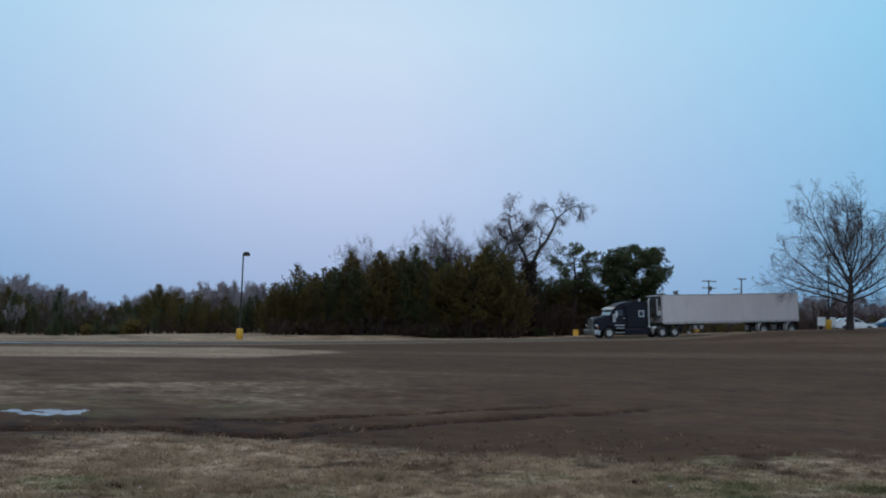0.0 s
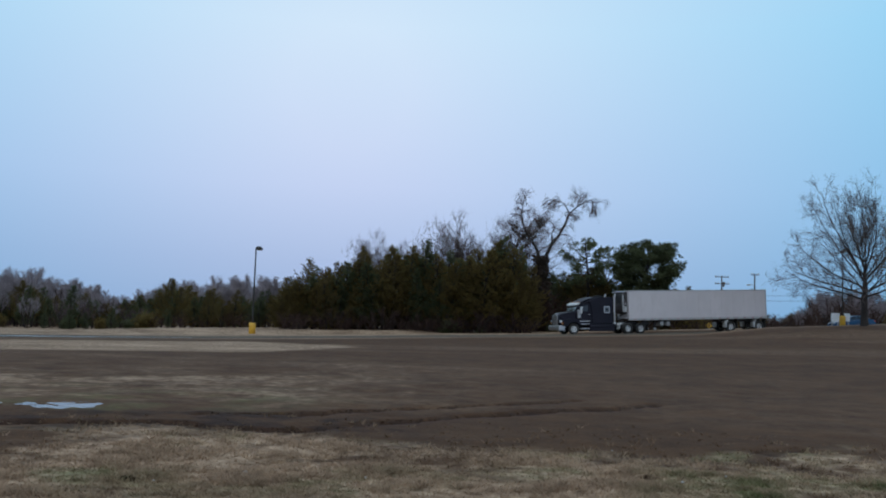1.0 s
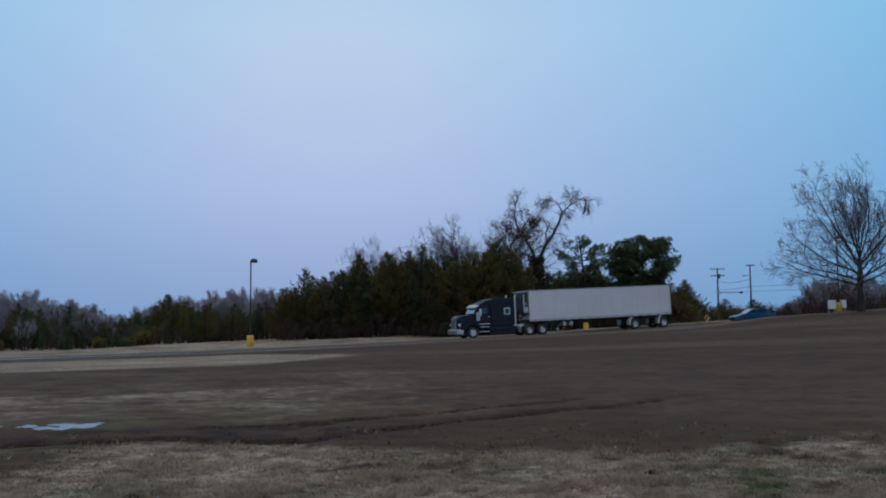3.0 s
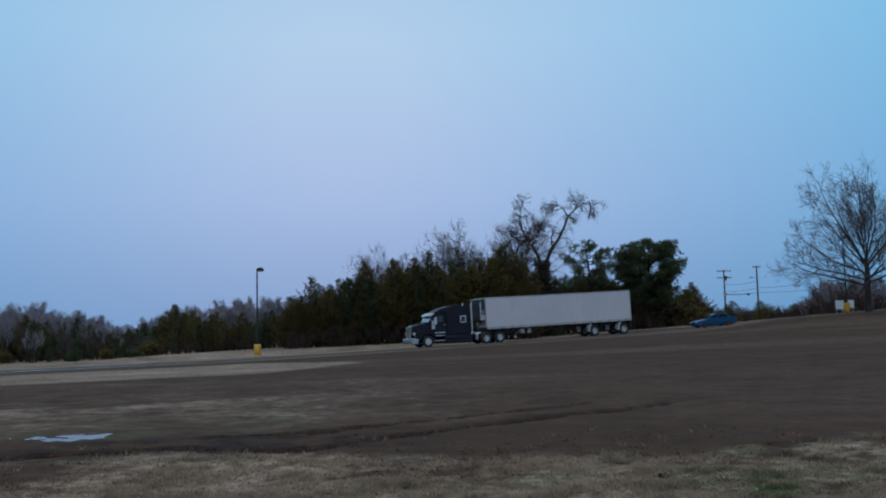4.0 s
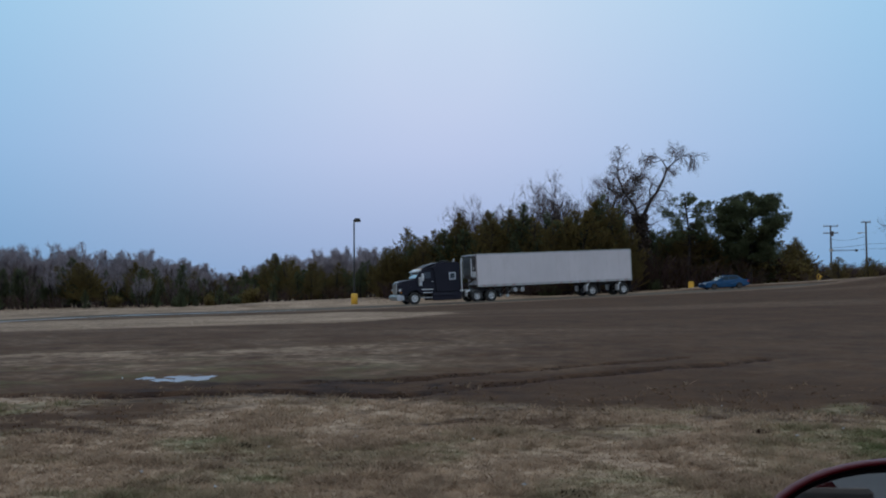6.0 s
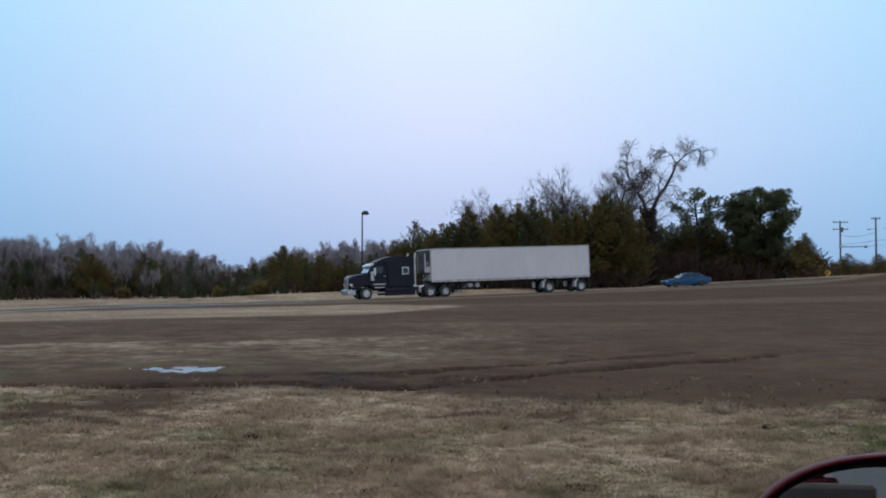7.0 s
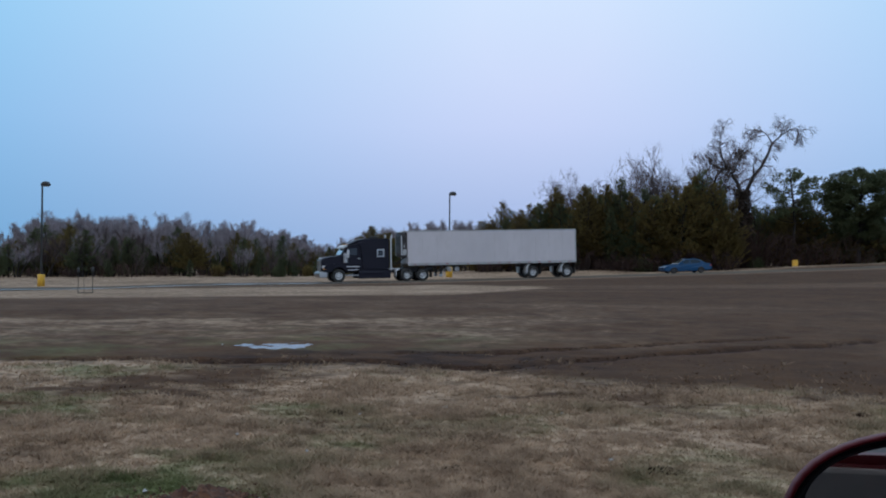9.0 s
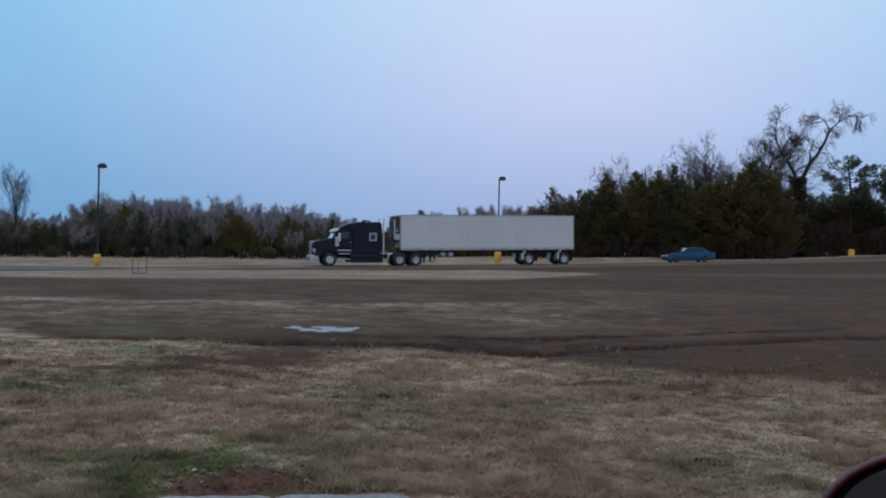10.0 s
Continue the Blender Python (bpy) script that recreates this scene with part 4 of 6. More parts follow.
    # scrub and low woods beyond the rise, along the main road
    for k in range(58):
        az = -14.3 - 14.5 * ((k + rnd.random()) / 58) ** 0.75
        r = rnd.uniform(165, 230) if az < -19.6 else rnd.uniform(230, 300)
        e = 1.15 if az > -19.2 else (1.7 if az > -20.2 else 2.5)
        h = (EYE + r * math.tan(radians(e)) - spot(az, r).z) * rnd.uniform(0.7, 1.15)
        i = rnd.randrange(5)
        put(bare, bu, i, stand(az, r, max(3.0, h) / reach[i], rnd.uniform(0, 6.28), rnd.uniform(0.9, 1.2)))
        put(shrubs, su, rnd.choice((0, 1)) if az < -18.5 else rnd.choice((0, 1, 2)), stand(az - 0.1, r - 8, max(2.4, h) * rnd.uniform(0.28, 0.42), rnd.uniform(0, 6.28), 1.1))
    for az, e, r in ((-15.9, 1.6, 178), (-17.4, 1.55, 172), (-14.6, 1.3, 150), (-24.3, 1.5, 150), (-25.4, 1.5, 152), (-19.4, 1.35, 220), (-14.2, 1.6, 128), (-13.8, 2.8, 125), (-13.4, 2.2, 122)):
        h = EYE + r * math.tan(radians(e)) - spot(az, r).z
        put(pines, used, 4, stand(az, r, h / 10.0, rnd.uniform(0, 6.28), 2.0 if e < 2 else 1.1))
    for k in range(30):
        az = -13.6 - 8.6 * (k + rnd.random()) / 30
        r = rnd.uniform(205, 225)
        h = EYE + r * math.tan(radians(rnd.uniform(1.0, 1.4))) - spot(az, r).z
        put(shrubs, su, rnd.choice((0, 1)), stand(az, r, max(2.0, h) / 2.2, rnd.uniform(0, 6.28), 2.2))
    for az, e, r in ((-5.7, 3.4, 116), (-6.5, 3.5, 118), (-7.2, 3.2, 117), (-8.9, 3.2, 117), (-9.5, 3.3, 118)):
        h = EYE + r * math.tan(radians(e)) - spot(az, r).z
        put(pines, used, rnd.choice((0, 2, 4)), stand(az, r, h / 10.0, rnd.uniform(0, 6.28), 1.4))
    # the tall leafless tree further along
    bare_tree(91, 11.0, M_TWIG, "tall leafless tree above the roadside wood", fat=0.02, each=2, at=stand(39.5, 122, 1.0, 0.4, 0.9))


def build_oak():
    """The wide leafless shade tree on the rise."""
    w = Wood(5, 0.014)
    rnd = w.rnd
    spec = [(5, 0.05, 0.0, 0, 0, 0, 0), (7, 0.08, 0.04, 12, 42, 0.42, 0.1), (4, 0.15, 0.05, 7, 38, 0.52, 0.08), (3, 0.18, 0.03, 5, 36, 0.6, 0.1), (2, 0.2, 0.0, 0, 0, 0, 0)]
    w.tube(w.thick, [Vector((0, 0, -0.5)), Vector((0, 0, 0.2)), Vector((0.02, 0, 1.2)), Vector((0, 0, 2.6)), Vector((0.1, 0, 4.0)), Vector((0.1, 0.1, 5.4)), Vector((0.2, 0, 6.6))], [0.62, 0.43, 0.35, 0.34, 0.28, 0.2, 0.1], 10)
    for z, tilt, length, turn in ((2.7, 84, 8.4, 180), (3.0, 78, 8.0, 10), (3.1, 80, 7.6, 255), (3.3, 74, 9.2, 200), (3.5, 70, 8.8, 340), (3.7, 70, 8.0, 90), (3.9, 62, 8.8, 160), (4.1, 58, 8.6, 30),
                                  (4.4, 52, 8.8, 220), (4.7, 47, 8.8, 315), (4.8, 40, 9.4, 130), (5.0, 36, 9.2, 10), (5.1, 34, 9.0, 190), (5.4, 28, 7.2, 300), (5.6, 26, 6.8, 100), (5.8, 22, 5.8, 190), (6.0, 20, 5.4, 0), (5.2, 30, 7.8, 250), (5.3, 31, 7.6, 60)):
        t, a = radians(tilt), radians(turn)
        d = Vector((math.sin(t) * math.cos(a), math.sin(t) * math.sin(a), math.cos(t)))
        w.branch(Vector((0.05, 0, z)), d, length * rnd.uniform(0.92, 1.05) * (1.15 if tilt < 37 else 1.04 if tilt < 55 else 1.0), 0.12 if tilt > 40 else 0.09, 1, spec)
    w.slivers(1, 0.75, 0.011)
    return w.finish("oak_tree", "broad leafless shade tree on the grassy rise", "tree", "", M_BARK, M_TWIG, stand(-23.1, 93, 0.87, 0.0, 0.96))


def build_fork_tree():
    """The old tree whose ivy-clad trunk forks above the grove: a level bough with a spire to one side, a long rising bough with hanging twigs to the other."""
    w = Wood(9, 0.013)
    rnd = w.rnd
    w.tube(w.thick, [Vector((0, 0, -0.4)), Vector((0.1, 0, 3)), Vector((-0.05, 0, 6)), Vector((0.0, 0, 8.5))], [0.5, 0.42, 0.4, 0.36], 8)
    spec = [(1, 0, 0, 0, 0, 0, 0), (3, 0.16, 0.02, 5, 46, 0.6, 0.15), (4, 0.2, 0.0, 6, 44, 0.62, 0.1), (3, 0.2, -0.12, 5, 36, 0.7, 0.1), (3, 0.14, -0.2, 0, 0, 0, 0)]
    droop = [(1, 0, 0, 0, 0, 0, 0), (3, 0.16, -0.05, 5, 46, 0.6, 0.15), (4, 0.18, -0.14, 6, 40, 0.7, 0.1), (3, 0.14, -0.38, 5, 30, 0.8, 0.1), (3, 0.1, -0.4, 0, 0, 0, 0)]

    def bough(points, r0, r1, kids, length, kind):
        """A limb along a bent line, with side branches thrown off its outer part."""
        pts = [Vector((x, rnd.gauss(0, 0.12) + 0.05 * k, z)) for k, (x, z) in enumerate(points)]
        n = len(pts) - 1
        w.tube(w.thick, pts, [r0 + (r1 - r0) * k / n for k in range(n + 1)], 6)
        for k in range(kids):
            f = (0.25 + 0.75 * (k + rnd.random()) / kids) * n
            i = min(n - 1, int(f))
            p, d = pts[i].lerp(pts[i + 1], f - i), (pts[i + 1] - pts[i]).normalized()
            side = d.orthogonal().normalized()
            side.rotate(Matrix.Rotation(rnd.uniform(0, 6.28), 3, d))
            w.branch(p, (d * 0.65 + side * 0.75).normalized(), length * rnd.uniform(0.6, 1.2), 0.055, 2, kind)
        return pts
    low = bough([(-0.2, 8.3), (-0.5, 9.5), (-1.1, 10.6), (-1.65, 11.1), (-2.5, 11.3), (-3.5, 11.8)], 0.2, 0.07, 15, 1.7, spec)
    bough([(-1.65, 11.1), (-2.2, 12.5), (-2.45, 13.6), (-2.3, 14.8), (-2.1, 15.8)], 0.1, 0.02, 13, 1.4, spec)
    inner = bough([(-1.1, 10.6), (-0.6, 11.5), (-0.3, 12.4)], 0.09, 0.03, 5, 1.3, spec)
    bough([(0.3, 8.3), (1.2, 10.3), (1.95, 11.2), (2.75, 12.8), (3.15, 13.9), (4.0, 14.7), (5.0, 15.4)], 0.22, 0.05, 14, 1.6, droop)
    bough([(4.0, 14.7), (4.3, 15.4), (4.4, 16.0)], 0.05, 0.02, 6, 1.3, spec)
    bough([(3.15, 13.9), (2.6, 14.9), (1.9, 15.4), (0.8, 15.5)], 0.08, 0.02, 10, 1.5, spec)
    bough([(1.2, 10.3), (1.15, 11.5), (1.6, 12.4)], 0.1, 0.03, 4, 1.3, spec)
    bough([(5.0, 15.4), (5.7, 15.5), (6.3, 15.2)], 0.04, 0.015, 6, 1.3, droop)
    w.slivers(1, 0.8, 0.011, 0.9)
    t = w.finish("old_tree", "old forked leafless tree with an ivy-clad trunk", "tree", "", M_BARK, M_TWIG, stand(-5.06, 111, 1.0, 0.0))
    c = []
    for _ in range(5200):
        a, z = rnd.uniform(0, 6.28), 8.8 * rnd.random()
        r = 0.35 + (0.65 + 0.8 * max(0.0, 1 - z / 8)) * rnd.random()
        c.append(Vector((r * math.cos(a), r * math.sin(a), z)))
    for limb, n, far in ((low, 260, 0.6), (inner, 190, 0.45)):
        for _ in range(n):
            k = rnd.randrange(2, len(limb))
            c.append(limb[k] + Vector((rnd.gauss(0, far), rnd.gauss(0, far), rnd.gauss(0.35, 0.4))))
    part("ivy", mesh_of("ivy", *sprays(rnd, c, 0.2, 1, 0, 1.3), M_IVY), M_IVY, t, "dark ivy round the trunk")


build_woods()
build_oak()
build_fork_tree()
tall_pine(31, EYE + 112 * math.tan(radians(5.5)) - spot(-7.8, 112).z, 5.2, 2.8, 40, 3, M_NEEDLE_BLUE, "tall pine with a bare stem and layered clumps", stand(-7.75, 112, 1.0, 0.5), 0.45)
tall_pine(32, EYE + 113 * math.tan(radians(5.3)) - spot(-11.2, 113).z, 3.0, 4.25, 120, 7, M_NEEDLE_BLUE, "broad round-crowned dark green pine", stand(-11.3, 113, 1.0, 2.0), 0.5)


# ---- lamps, poles and signs ----
def yellow_base(parent=None, h=1.05, s=1.0):
    return lathe([(0.0, -0.2), (0.33 * s, -0.2), (0.33 * s, h - 0.12), (0.30 * s, h - 0.03), (0.22 * s, h), (0.0, h)], 16, "z")


def street_lamp(at, height=8.0, low=1.05, stout=1.0):
    t = thing("street_lamp", "dark bronze parking lamp on a yellow concrete base", "street lamp", "parking lamps along the road", at=at)
    part("base", yellow_base(None, low, stout), M_YELLOW, t, "yellow painted round concrete base", smooth=True)
    bm = cyl((0, 0, low - 0.05), (0, 0, height), 0.085, 0.065, 8)
    add_box(bm, -0.16, 0.16, -0.16, 0.16, low - 0.01, low + 0.04)
    part("pole", bm, M_POLE, t)
    part("arm", box(-0.05, 0.42, -0.05, 0.05, height - 0.1, height + 0, 0.02), M_POLE, t)
    head = lathe([(0.0, height - 0.14), (0.36, height - 0.14), (0.38, height - 0.08), (0.33, height + 0.05), (0.22, height + 0.17), (0.0, height + 0.2)], 18, "z")
    h = part("head", head, M_POLE, t, "shallow domed lamp head", at=pose(0.3, 0, 0), smooth=True)
    part("lens", lathe([(0.0, height - 0.2), (0.26, height - 0.2), (0.30, height - 0.142), (0.0, height - 0.142)], 18, "z"), M_LENS, h, "frosted glass lens")
    return t


lamp = street_lamp(Matrix.Translation(spot(12.02, 93.5)), 8.24)
copy_thing(lamp, Matrix.LocRotScale(spot(-22.0, 95), None, (0.84, 0.84, 0.84)))
street_lamp(Matrix.Translation(spot(35.3, 81)), 8.04, 0.95, 0.85)

ped = thing("utility_pedestal", "yellow utility pedestal beside the road", "utility box", at=Matrix.Translation(spot(-7.92, 104)))
part("box", box(-0.28, 0.28, -0.22, 0.22, -0.15, 0.82, 0.06, 2), M_YELLOW, ped)
part("plinth", box(-0.4, 0.4, -0.32, 0.32, -0.2, 0.06, 0.02), M_CONCRETE, ped, "small concrete plinth")
part("door", box(-0.2, 0.2, -0.232, -0.21, 0.12, 0.7, 0.01), M_YELLOW, ped)


def utility_pole(az, r, top, arms, label):
    p = spot(az, r)
    h = EYE + r * math.tan(radians(top)) - p.z
    t = thing("utility_pole", label, "utility pole", "poles along the main road", at=Matrix.Translation(p))
    part("pole", cyl((0, 0, -0.5), (0, 0, h), 0.19, 0.12, 10), M_WOOD, t)
    for z, half in arms:
        part("crossarm", box(-half, half, -0.2, -0.08, h - z - 0.07, h - z + 0.07), M_WOOD, t)
        for x in (-half + 0.15, -half * 0.45, half * 0.45, half - 0.15):
            part("insulator", lathe([(0.0, h - z + 0.07), (0.05, h - z + 0.07), (0.08, h - z + 0.2), (0.04, h - z + 0.32), (0.0, h - z + 0.34)], 8, "z"), M_STEEL, t, "grey pin insulator", at=pose(x, -0.14, 0))
    return t, p, h


pole_a, pa, ha = utility_pole(-15.54, 190, 3.36, ((0.25, 1.35), (1.55, 1.35)), "wooden utility pole with two crossarms")
pole_b, pb, hb = utility_pole(-17.35, 185, 3.5, ((0.2, 0.8),), "slim wooden utility pole with one crossarm")
part("transformer", cyl((0.3, -0.2, ha - 2.1), (0.3, -0.2, ha - 1.2), 0.2, 0.2, 10), M_REEFER, pole_a)
part("bracket", box(-1.0, 0, -0.06, 0.06, hb - 2.1, hb - 2.0), M_STEEL, pole_b)
part("street_light", box(-1.45, -0.8, -0.15, 0.15, hb - 2.2, hb - 1.95, 0.05), M_STEEL, pole_b, "small grey street light head")
mast = thing("signal_arm", "pale steel mast arm with a hanging traffic signal", "traffic light", at=Matrix.Translation(pa))
part("arm", cyl((0.1, -0.3, ha - 4.7), (4.4, -0.3, ha - 4.75), 0.06, 0.04, 8), M_WOOD, mast)
part("clamp", box(-0.25, 0.25, -0.4, 0.2, ha - 4.95, ha - 4.45), M_STEEL, mast)
part("signal_head", box(4.15, 4.6, -0.5, -0.1, ha - 5.0, ha - 4.6, 0.04), M_FRAME, mast, "dark signal head")


def wire(p, q, sag, name="overhead_wire"):
    p, q = Vector(p), Vector(q)
    w = Wood(1)
    pts = [p.lerp(q, k / 20) - Vector((0, 0, sag * 4 * (k / 20) * (1 - k / 20))) for k in range(21)]
    w.tube(w.thin, pts, [0.03] * 21, 4)
    return tagged(new(name, mesh_of("wire", *w.thin, M_WIRE)), "thin black overhead wire between the poles", "cable", "overhead wires")


pc = polar(-30.0, 112)
for drop, mid, end in ((4.25, 2.25, 3.6), (4.85, 1.98, 3.1)):
    zb = EYE + 185 * math.tan(radians(mid))
    wire(pa + Vector((0, 0, ha - drop)), (pb.x, pb.y, zb), 0.15)
    wire((pb.x, pb.y, zb), (pc[0], pc[1], EYE + 112 * math.tan(radians(end))), 0.7)
wire(pa + Vector((0, 0, ha - 2.6)), pb + Vector((0, 0, hb - 2.6)), 0.5)


warn = thing("warning_sign", "small yellow diamond warning sign on a post", "traffic sign", at=Matrix.Translation(spot(-14.86, 118)))
wz = EYE + 118 * math.tan(radians(0.47)) - spot(-14.86, 118).z
part("post", box(-0.03, 0.03, -0.02, 0.02, -0.3, wz + 0.4), M_STEEL, warn)
part("panel", box(-0.27, 0.27, -0.035, -0.021, -0.27, 0.27), M_YELLOW, warn, "yellow diamond panel", at=pose(0, 0, wz, 0, 45, 0))
part("symbol", box(-0.07, 0.07, -0.045, -0.037, -0.2, 0.2), M_FRAME, warn, "black bar mark", at=pose(0, 0, wz))

board = thing("notice_board", "two white panels on posts beside the lamp base", "sign", at=Matrix.Translation(spot(-21.95, 96)))
part("panel", box(-0.95, -0.2, -0.04, 0.04, 0.28, 1.1, 0.01), M_SIGNWHITE, board, "white panel")
part("panel", box(0.22, 0.75, -0.04, 0.04, 0.38, 1.1, 0.01), M_SIGNWHITE, board, "narrower white panel")
for x in (-0.85, -0.32, 0.3, 0.65):
    part("post", box(x - 0.04, x + 0.04, 0.042, 0.11, -0.3, 1.08), M_STEEL, board)


def survey_stakes():
    p = spot(32.95, 48)
    t = thing("wire_stand", "slender dark wire frame standing on the verge", "stand", at=Matrix.Translation(p) @ Matrix.Rotation(radians(33), 4, "Z") @ Matrix.Scale(0.82, 4))
    for x in (-0.42, 0.36):
        part("leg", cyl((x, 0, -0.2), (x, 0, 1.45), 0.022, 0.022, 6), M_FRAME, t)
        part("knob", lathe([(0.0, 1.2), (0.075, 1.22), (0.085, 1.4), (0.05, 1.5), (0.0, 1.52)], 8, "z"), M_FRAME, t, at=pose(x, 0, 0))
    part("foot_bar", cyl((-0.42, 0, 0.03), (0.36, 0, 0.03), 0.022, 0.022, 6), M_FRAME, t)
    part("mid_rod", cyl((-0.1, 0, 0), (-0.1, 0, 0.8), 0.012, 0.012, 5), M_FRAME, t)


survey_stakes()


# ---- the near ground ----
def build_lot():
    pts = [(-14, -0.3), (-3.25, 4.25), (-1.5, 4.95), (1.0, 5.1), (14, 4.7), (30, -30), (-30, -30)]
    bm = bmesh.new()
    top = [bm.verts.new((x, y, 0.03)) for x, y in pts]
    low = [bm.verts.new((x, y, -0.15)) for x, y in pts]
    bm.faces.new(top)
    for i in range(len(pts)):
        j = (i + 1) % len(pts)
        bm.faces.new((top[i], top[j], low[j], low[i]))
    ob = part("pavement", bm, M_LOT)
    tagged(ob, "dark asphalt of the parking lot", "pavement", kind="structure")


def kerb(az0, az1, r0, r1):
    p, q = spot(az0, r0, 0.05), spot(az1, r1, 0.05)
    d = q - p
    t = thing("kerb_stone", "weathered pale concrete kerb stone at the lawn's edge", "kerb", "kerb stones", at=Matrix.Translation(p) @ Matrix.Rotation(math.atan2(d.y, d.x), 4, "Z"))
    prof = [(-0.09, -0.12), (0.09, -0.12), (0.08, 0.055), (0.055, 0.085), (-0.055, 0.085), (-0.085, 0.055)]
    bm = bmesh.new()
    n = 9
    rnd = random.Random(int(az0 * 10))
    rings = []
    for k in range(n):
        x = d.length * k / (n - 1)
        end = 0.82 if k in (0, n - 1) else 1.0
        rings.append([bm.verts.new((x, y * end + rnd.gauss(0, 0.004), z * end + rnd.gauss(0, 0.004))) for y, z in prof])
    for a, b in zip(rings, rings[1:]):
        for k in range(6):
            bm.faces.new((a[k], b[k], b[(k + 1) % 6], a[(k + 1) % 6]))
    bm.faces.new(rings[0])
    bm.faces.new(rings[-1][::-1])
    part("stone", bm, M_CONCRETE, t)


def clay_patch():
    """A low heap of crumbled red clay behind the kerb."""
    rnd = random.Random(3)
    verts, faces = [], []
    na, nr = 110, 44
    for i in range(na + 1):
        for j in range(nr + 1):
            az, r = 32.0 - 11.0 * i / na, 5.72 + 0.85 * j / nr
            x, y = polar(az, r)
            edge = 1.05 - math.hypot((az - 26.9) / 5.6, (r - 6.04) / 0.4) + 0.5 * fbm(x, y, 2.2)
            z = ground_z(x, y) + 0.03 * fbm(x, y, 0.8) * smooth(4, 8, r) - 0.05 + 0.075 * smooth(-0.1, 0.4, edge) + 0.035 * max(0.0, edge) * (1 + 2.2 * fbm(x, y, 11.0))
            verts.append((x, y, z))
    for i in range(na):
        for j in range(nr):
            a = i * (nr + 1) + j
            faces.append((a, a + 1, a + nr + 2, a + nr + 1))
    ob = new("clay_patch", mesh_of("clay_patch", verts, faces, M_CLAY))
    tagged(ob, "crumbled bare red clay behind the kerb", "soil", kind="stuff")
    v, f = [], []
    for _ in range(420):
        az, r = rnd.gauss(26.9, 2.4), rnd.gauss(6.03, 0.14)
        x, y = polar(az, r)
        s = rnd.uniform(0.004, 0.011)
        c = Vector((x, y, ground_z(x, y) + 0.025 + 0.4 * s))
        k = len(v)
        v += [c + Vector((rnd.uniform(-s, s) + sx * s, rnd.uniform(-s, s) + sy * s, sz * s)) for sx, sy, sz in ((1, 0, 0), (-1, 0, 0), (0, 1, 0), (0, -1, 0), (0, 0, 1), (0, 0, -1))]
        f += [(k + a, k + b, k + c2) for a, b, c2 in ((0, 2, 4), (2, 1, 4), (1, 3, 4), (3, 0, 4), (2, 0, 5), (1, 2, 5), (3, 1, 5), (0, 3, 5))]
    tagged(new("clay_crumbs", mesh_of("clay_crumbs", v, f, M_CLAY)), "loose crumbs of red clay", "soil", kind="stuff")


def pale_bits():
    rnd = random.Random(8)
    v, f = [], []
    spots = [(rnd.uniform(-24, 40), rnd.uniform(6.3, 12.5)) for _ in range(8)] + [(rnd.gauss(26.5, 2), 5.95) for _ in range(4)] + [(25.3, 17.0), (29.4, 6.3), (24.3, 8.2), (2.0, 7.2), (12.0, 9.6), (-13.5, 10.0), (20.2, 7.4)]
    for k, (az, r) in enumerate(spots):
        x, y = polar(az, r)
        s = rnd.uniform(0.008, 0.02) if k < 12 else rnd.uniform(0.016, 0.026)
        c = Vector((x, y, ground_z(x, y) + 0.03))
        k = len(v)
        v += [c + Vector((rnd.uniform(0.4, 1.4) * s * sx, rnd.uniform(0.4, 1.4) * s * sy, sz * s * 0.7)) for sx, sy, sz in ((1, 0, 0), (-1, 0, 0), (0, 1, 0), (0, -1, 0), (0, 0, 1), (0, 0, -1))]
        f += [(k + a, k + b, k + c2) for a, b, c2 in ((0, 2, 4), (2, 1, 4), (1, 3, 4), (3, 0, 4), (2, 0, 5), (1, 2, 5), (3, 1, 5), (0, 3, 5))]
    tagged(new("pale_litter", mesh_of("pale_litter", v, f, M_STONE)), "small pale stones and scraps in the grass", "litter", kind="stuff")


def grass_blades():
    rnd = random.Random(4)
    verts, faces, cols = [], [], []
    for _ in range(66000):
        az, r = rnd.uniform(-31, 48), 5.72 + 9.8 * rnd.random() ** 1.35
        x, y = polar(az, r)
        if math.hypot((az - 26.9) / 5.2, (r - 6.02) / 0.35) < rnd.uniform(0.75, 1.05) or (16.5 < az < 32 and r < 5.76):
            continue
        c = cover(x, y)
        if rnd.random() > (0.12 + 1.25 * c[0]) * (1 - 0.8 * smooth(9.0, 15.5, r)):
            continue
        tall = smooth(0.0, 0.35, fbm(x + 3, y, 2.2))
        tone = c[0] + rnd.gauss(0.24, 0.16) + 0.25 * tall
        z = ground_z(x, y) + bump(x, y) - 0.008
        h = rnd.uniform(0.014, 0.034) * (1.1 + 0.7 * fbm(x, y, 0.9) + 1.3 * tall)
        for _ in range(4):
            b = rnd.uniform(0, 6.28)
            a = b + math.pi / 2 + rnd.gauss(0, 0.3)
            bx, by = x + rnd.gauss(0, 0.035), y + rnd.gauss(0, 0.035)
            w = 0.003 + 0.0008 * r
            k = len(verts)
            lean = rnd.uniform(0.5, 2.5) * h
            verts += [(bx - w * math.cos(a), by - w * math.sin(a), z), (bx + w * math.cos(a), by + w * math.sin(a), z), (bx + lean * math.cos(b), by + lean * math.sin(b), z + h)]
            faces.append((k, k + 1, k + 2))
            cols += [(max(0.0, min(1.0, tone)), 0.5 * c[1], c[2], 1)] * 3
    me = mesh_of("lawn_grass", verts, faces, M_BLADE)
    me.color_attributes.new("cover", "FLOAT_COLOR", "POINT").data.foreach_set("color", np.array(cols, dtype=np.float32).ravel())
    tagged(new("lawn_grass", me), "short dormant tan lawn grass with green tufts", "grass", kind="stuff")


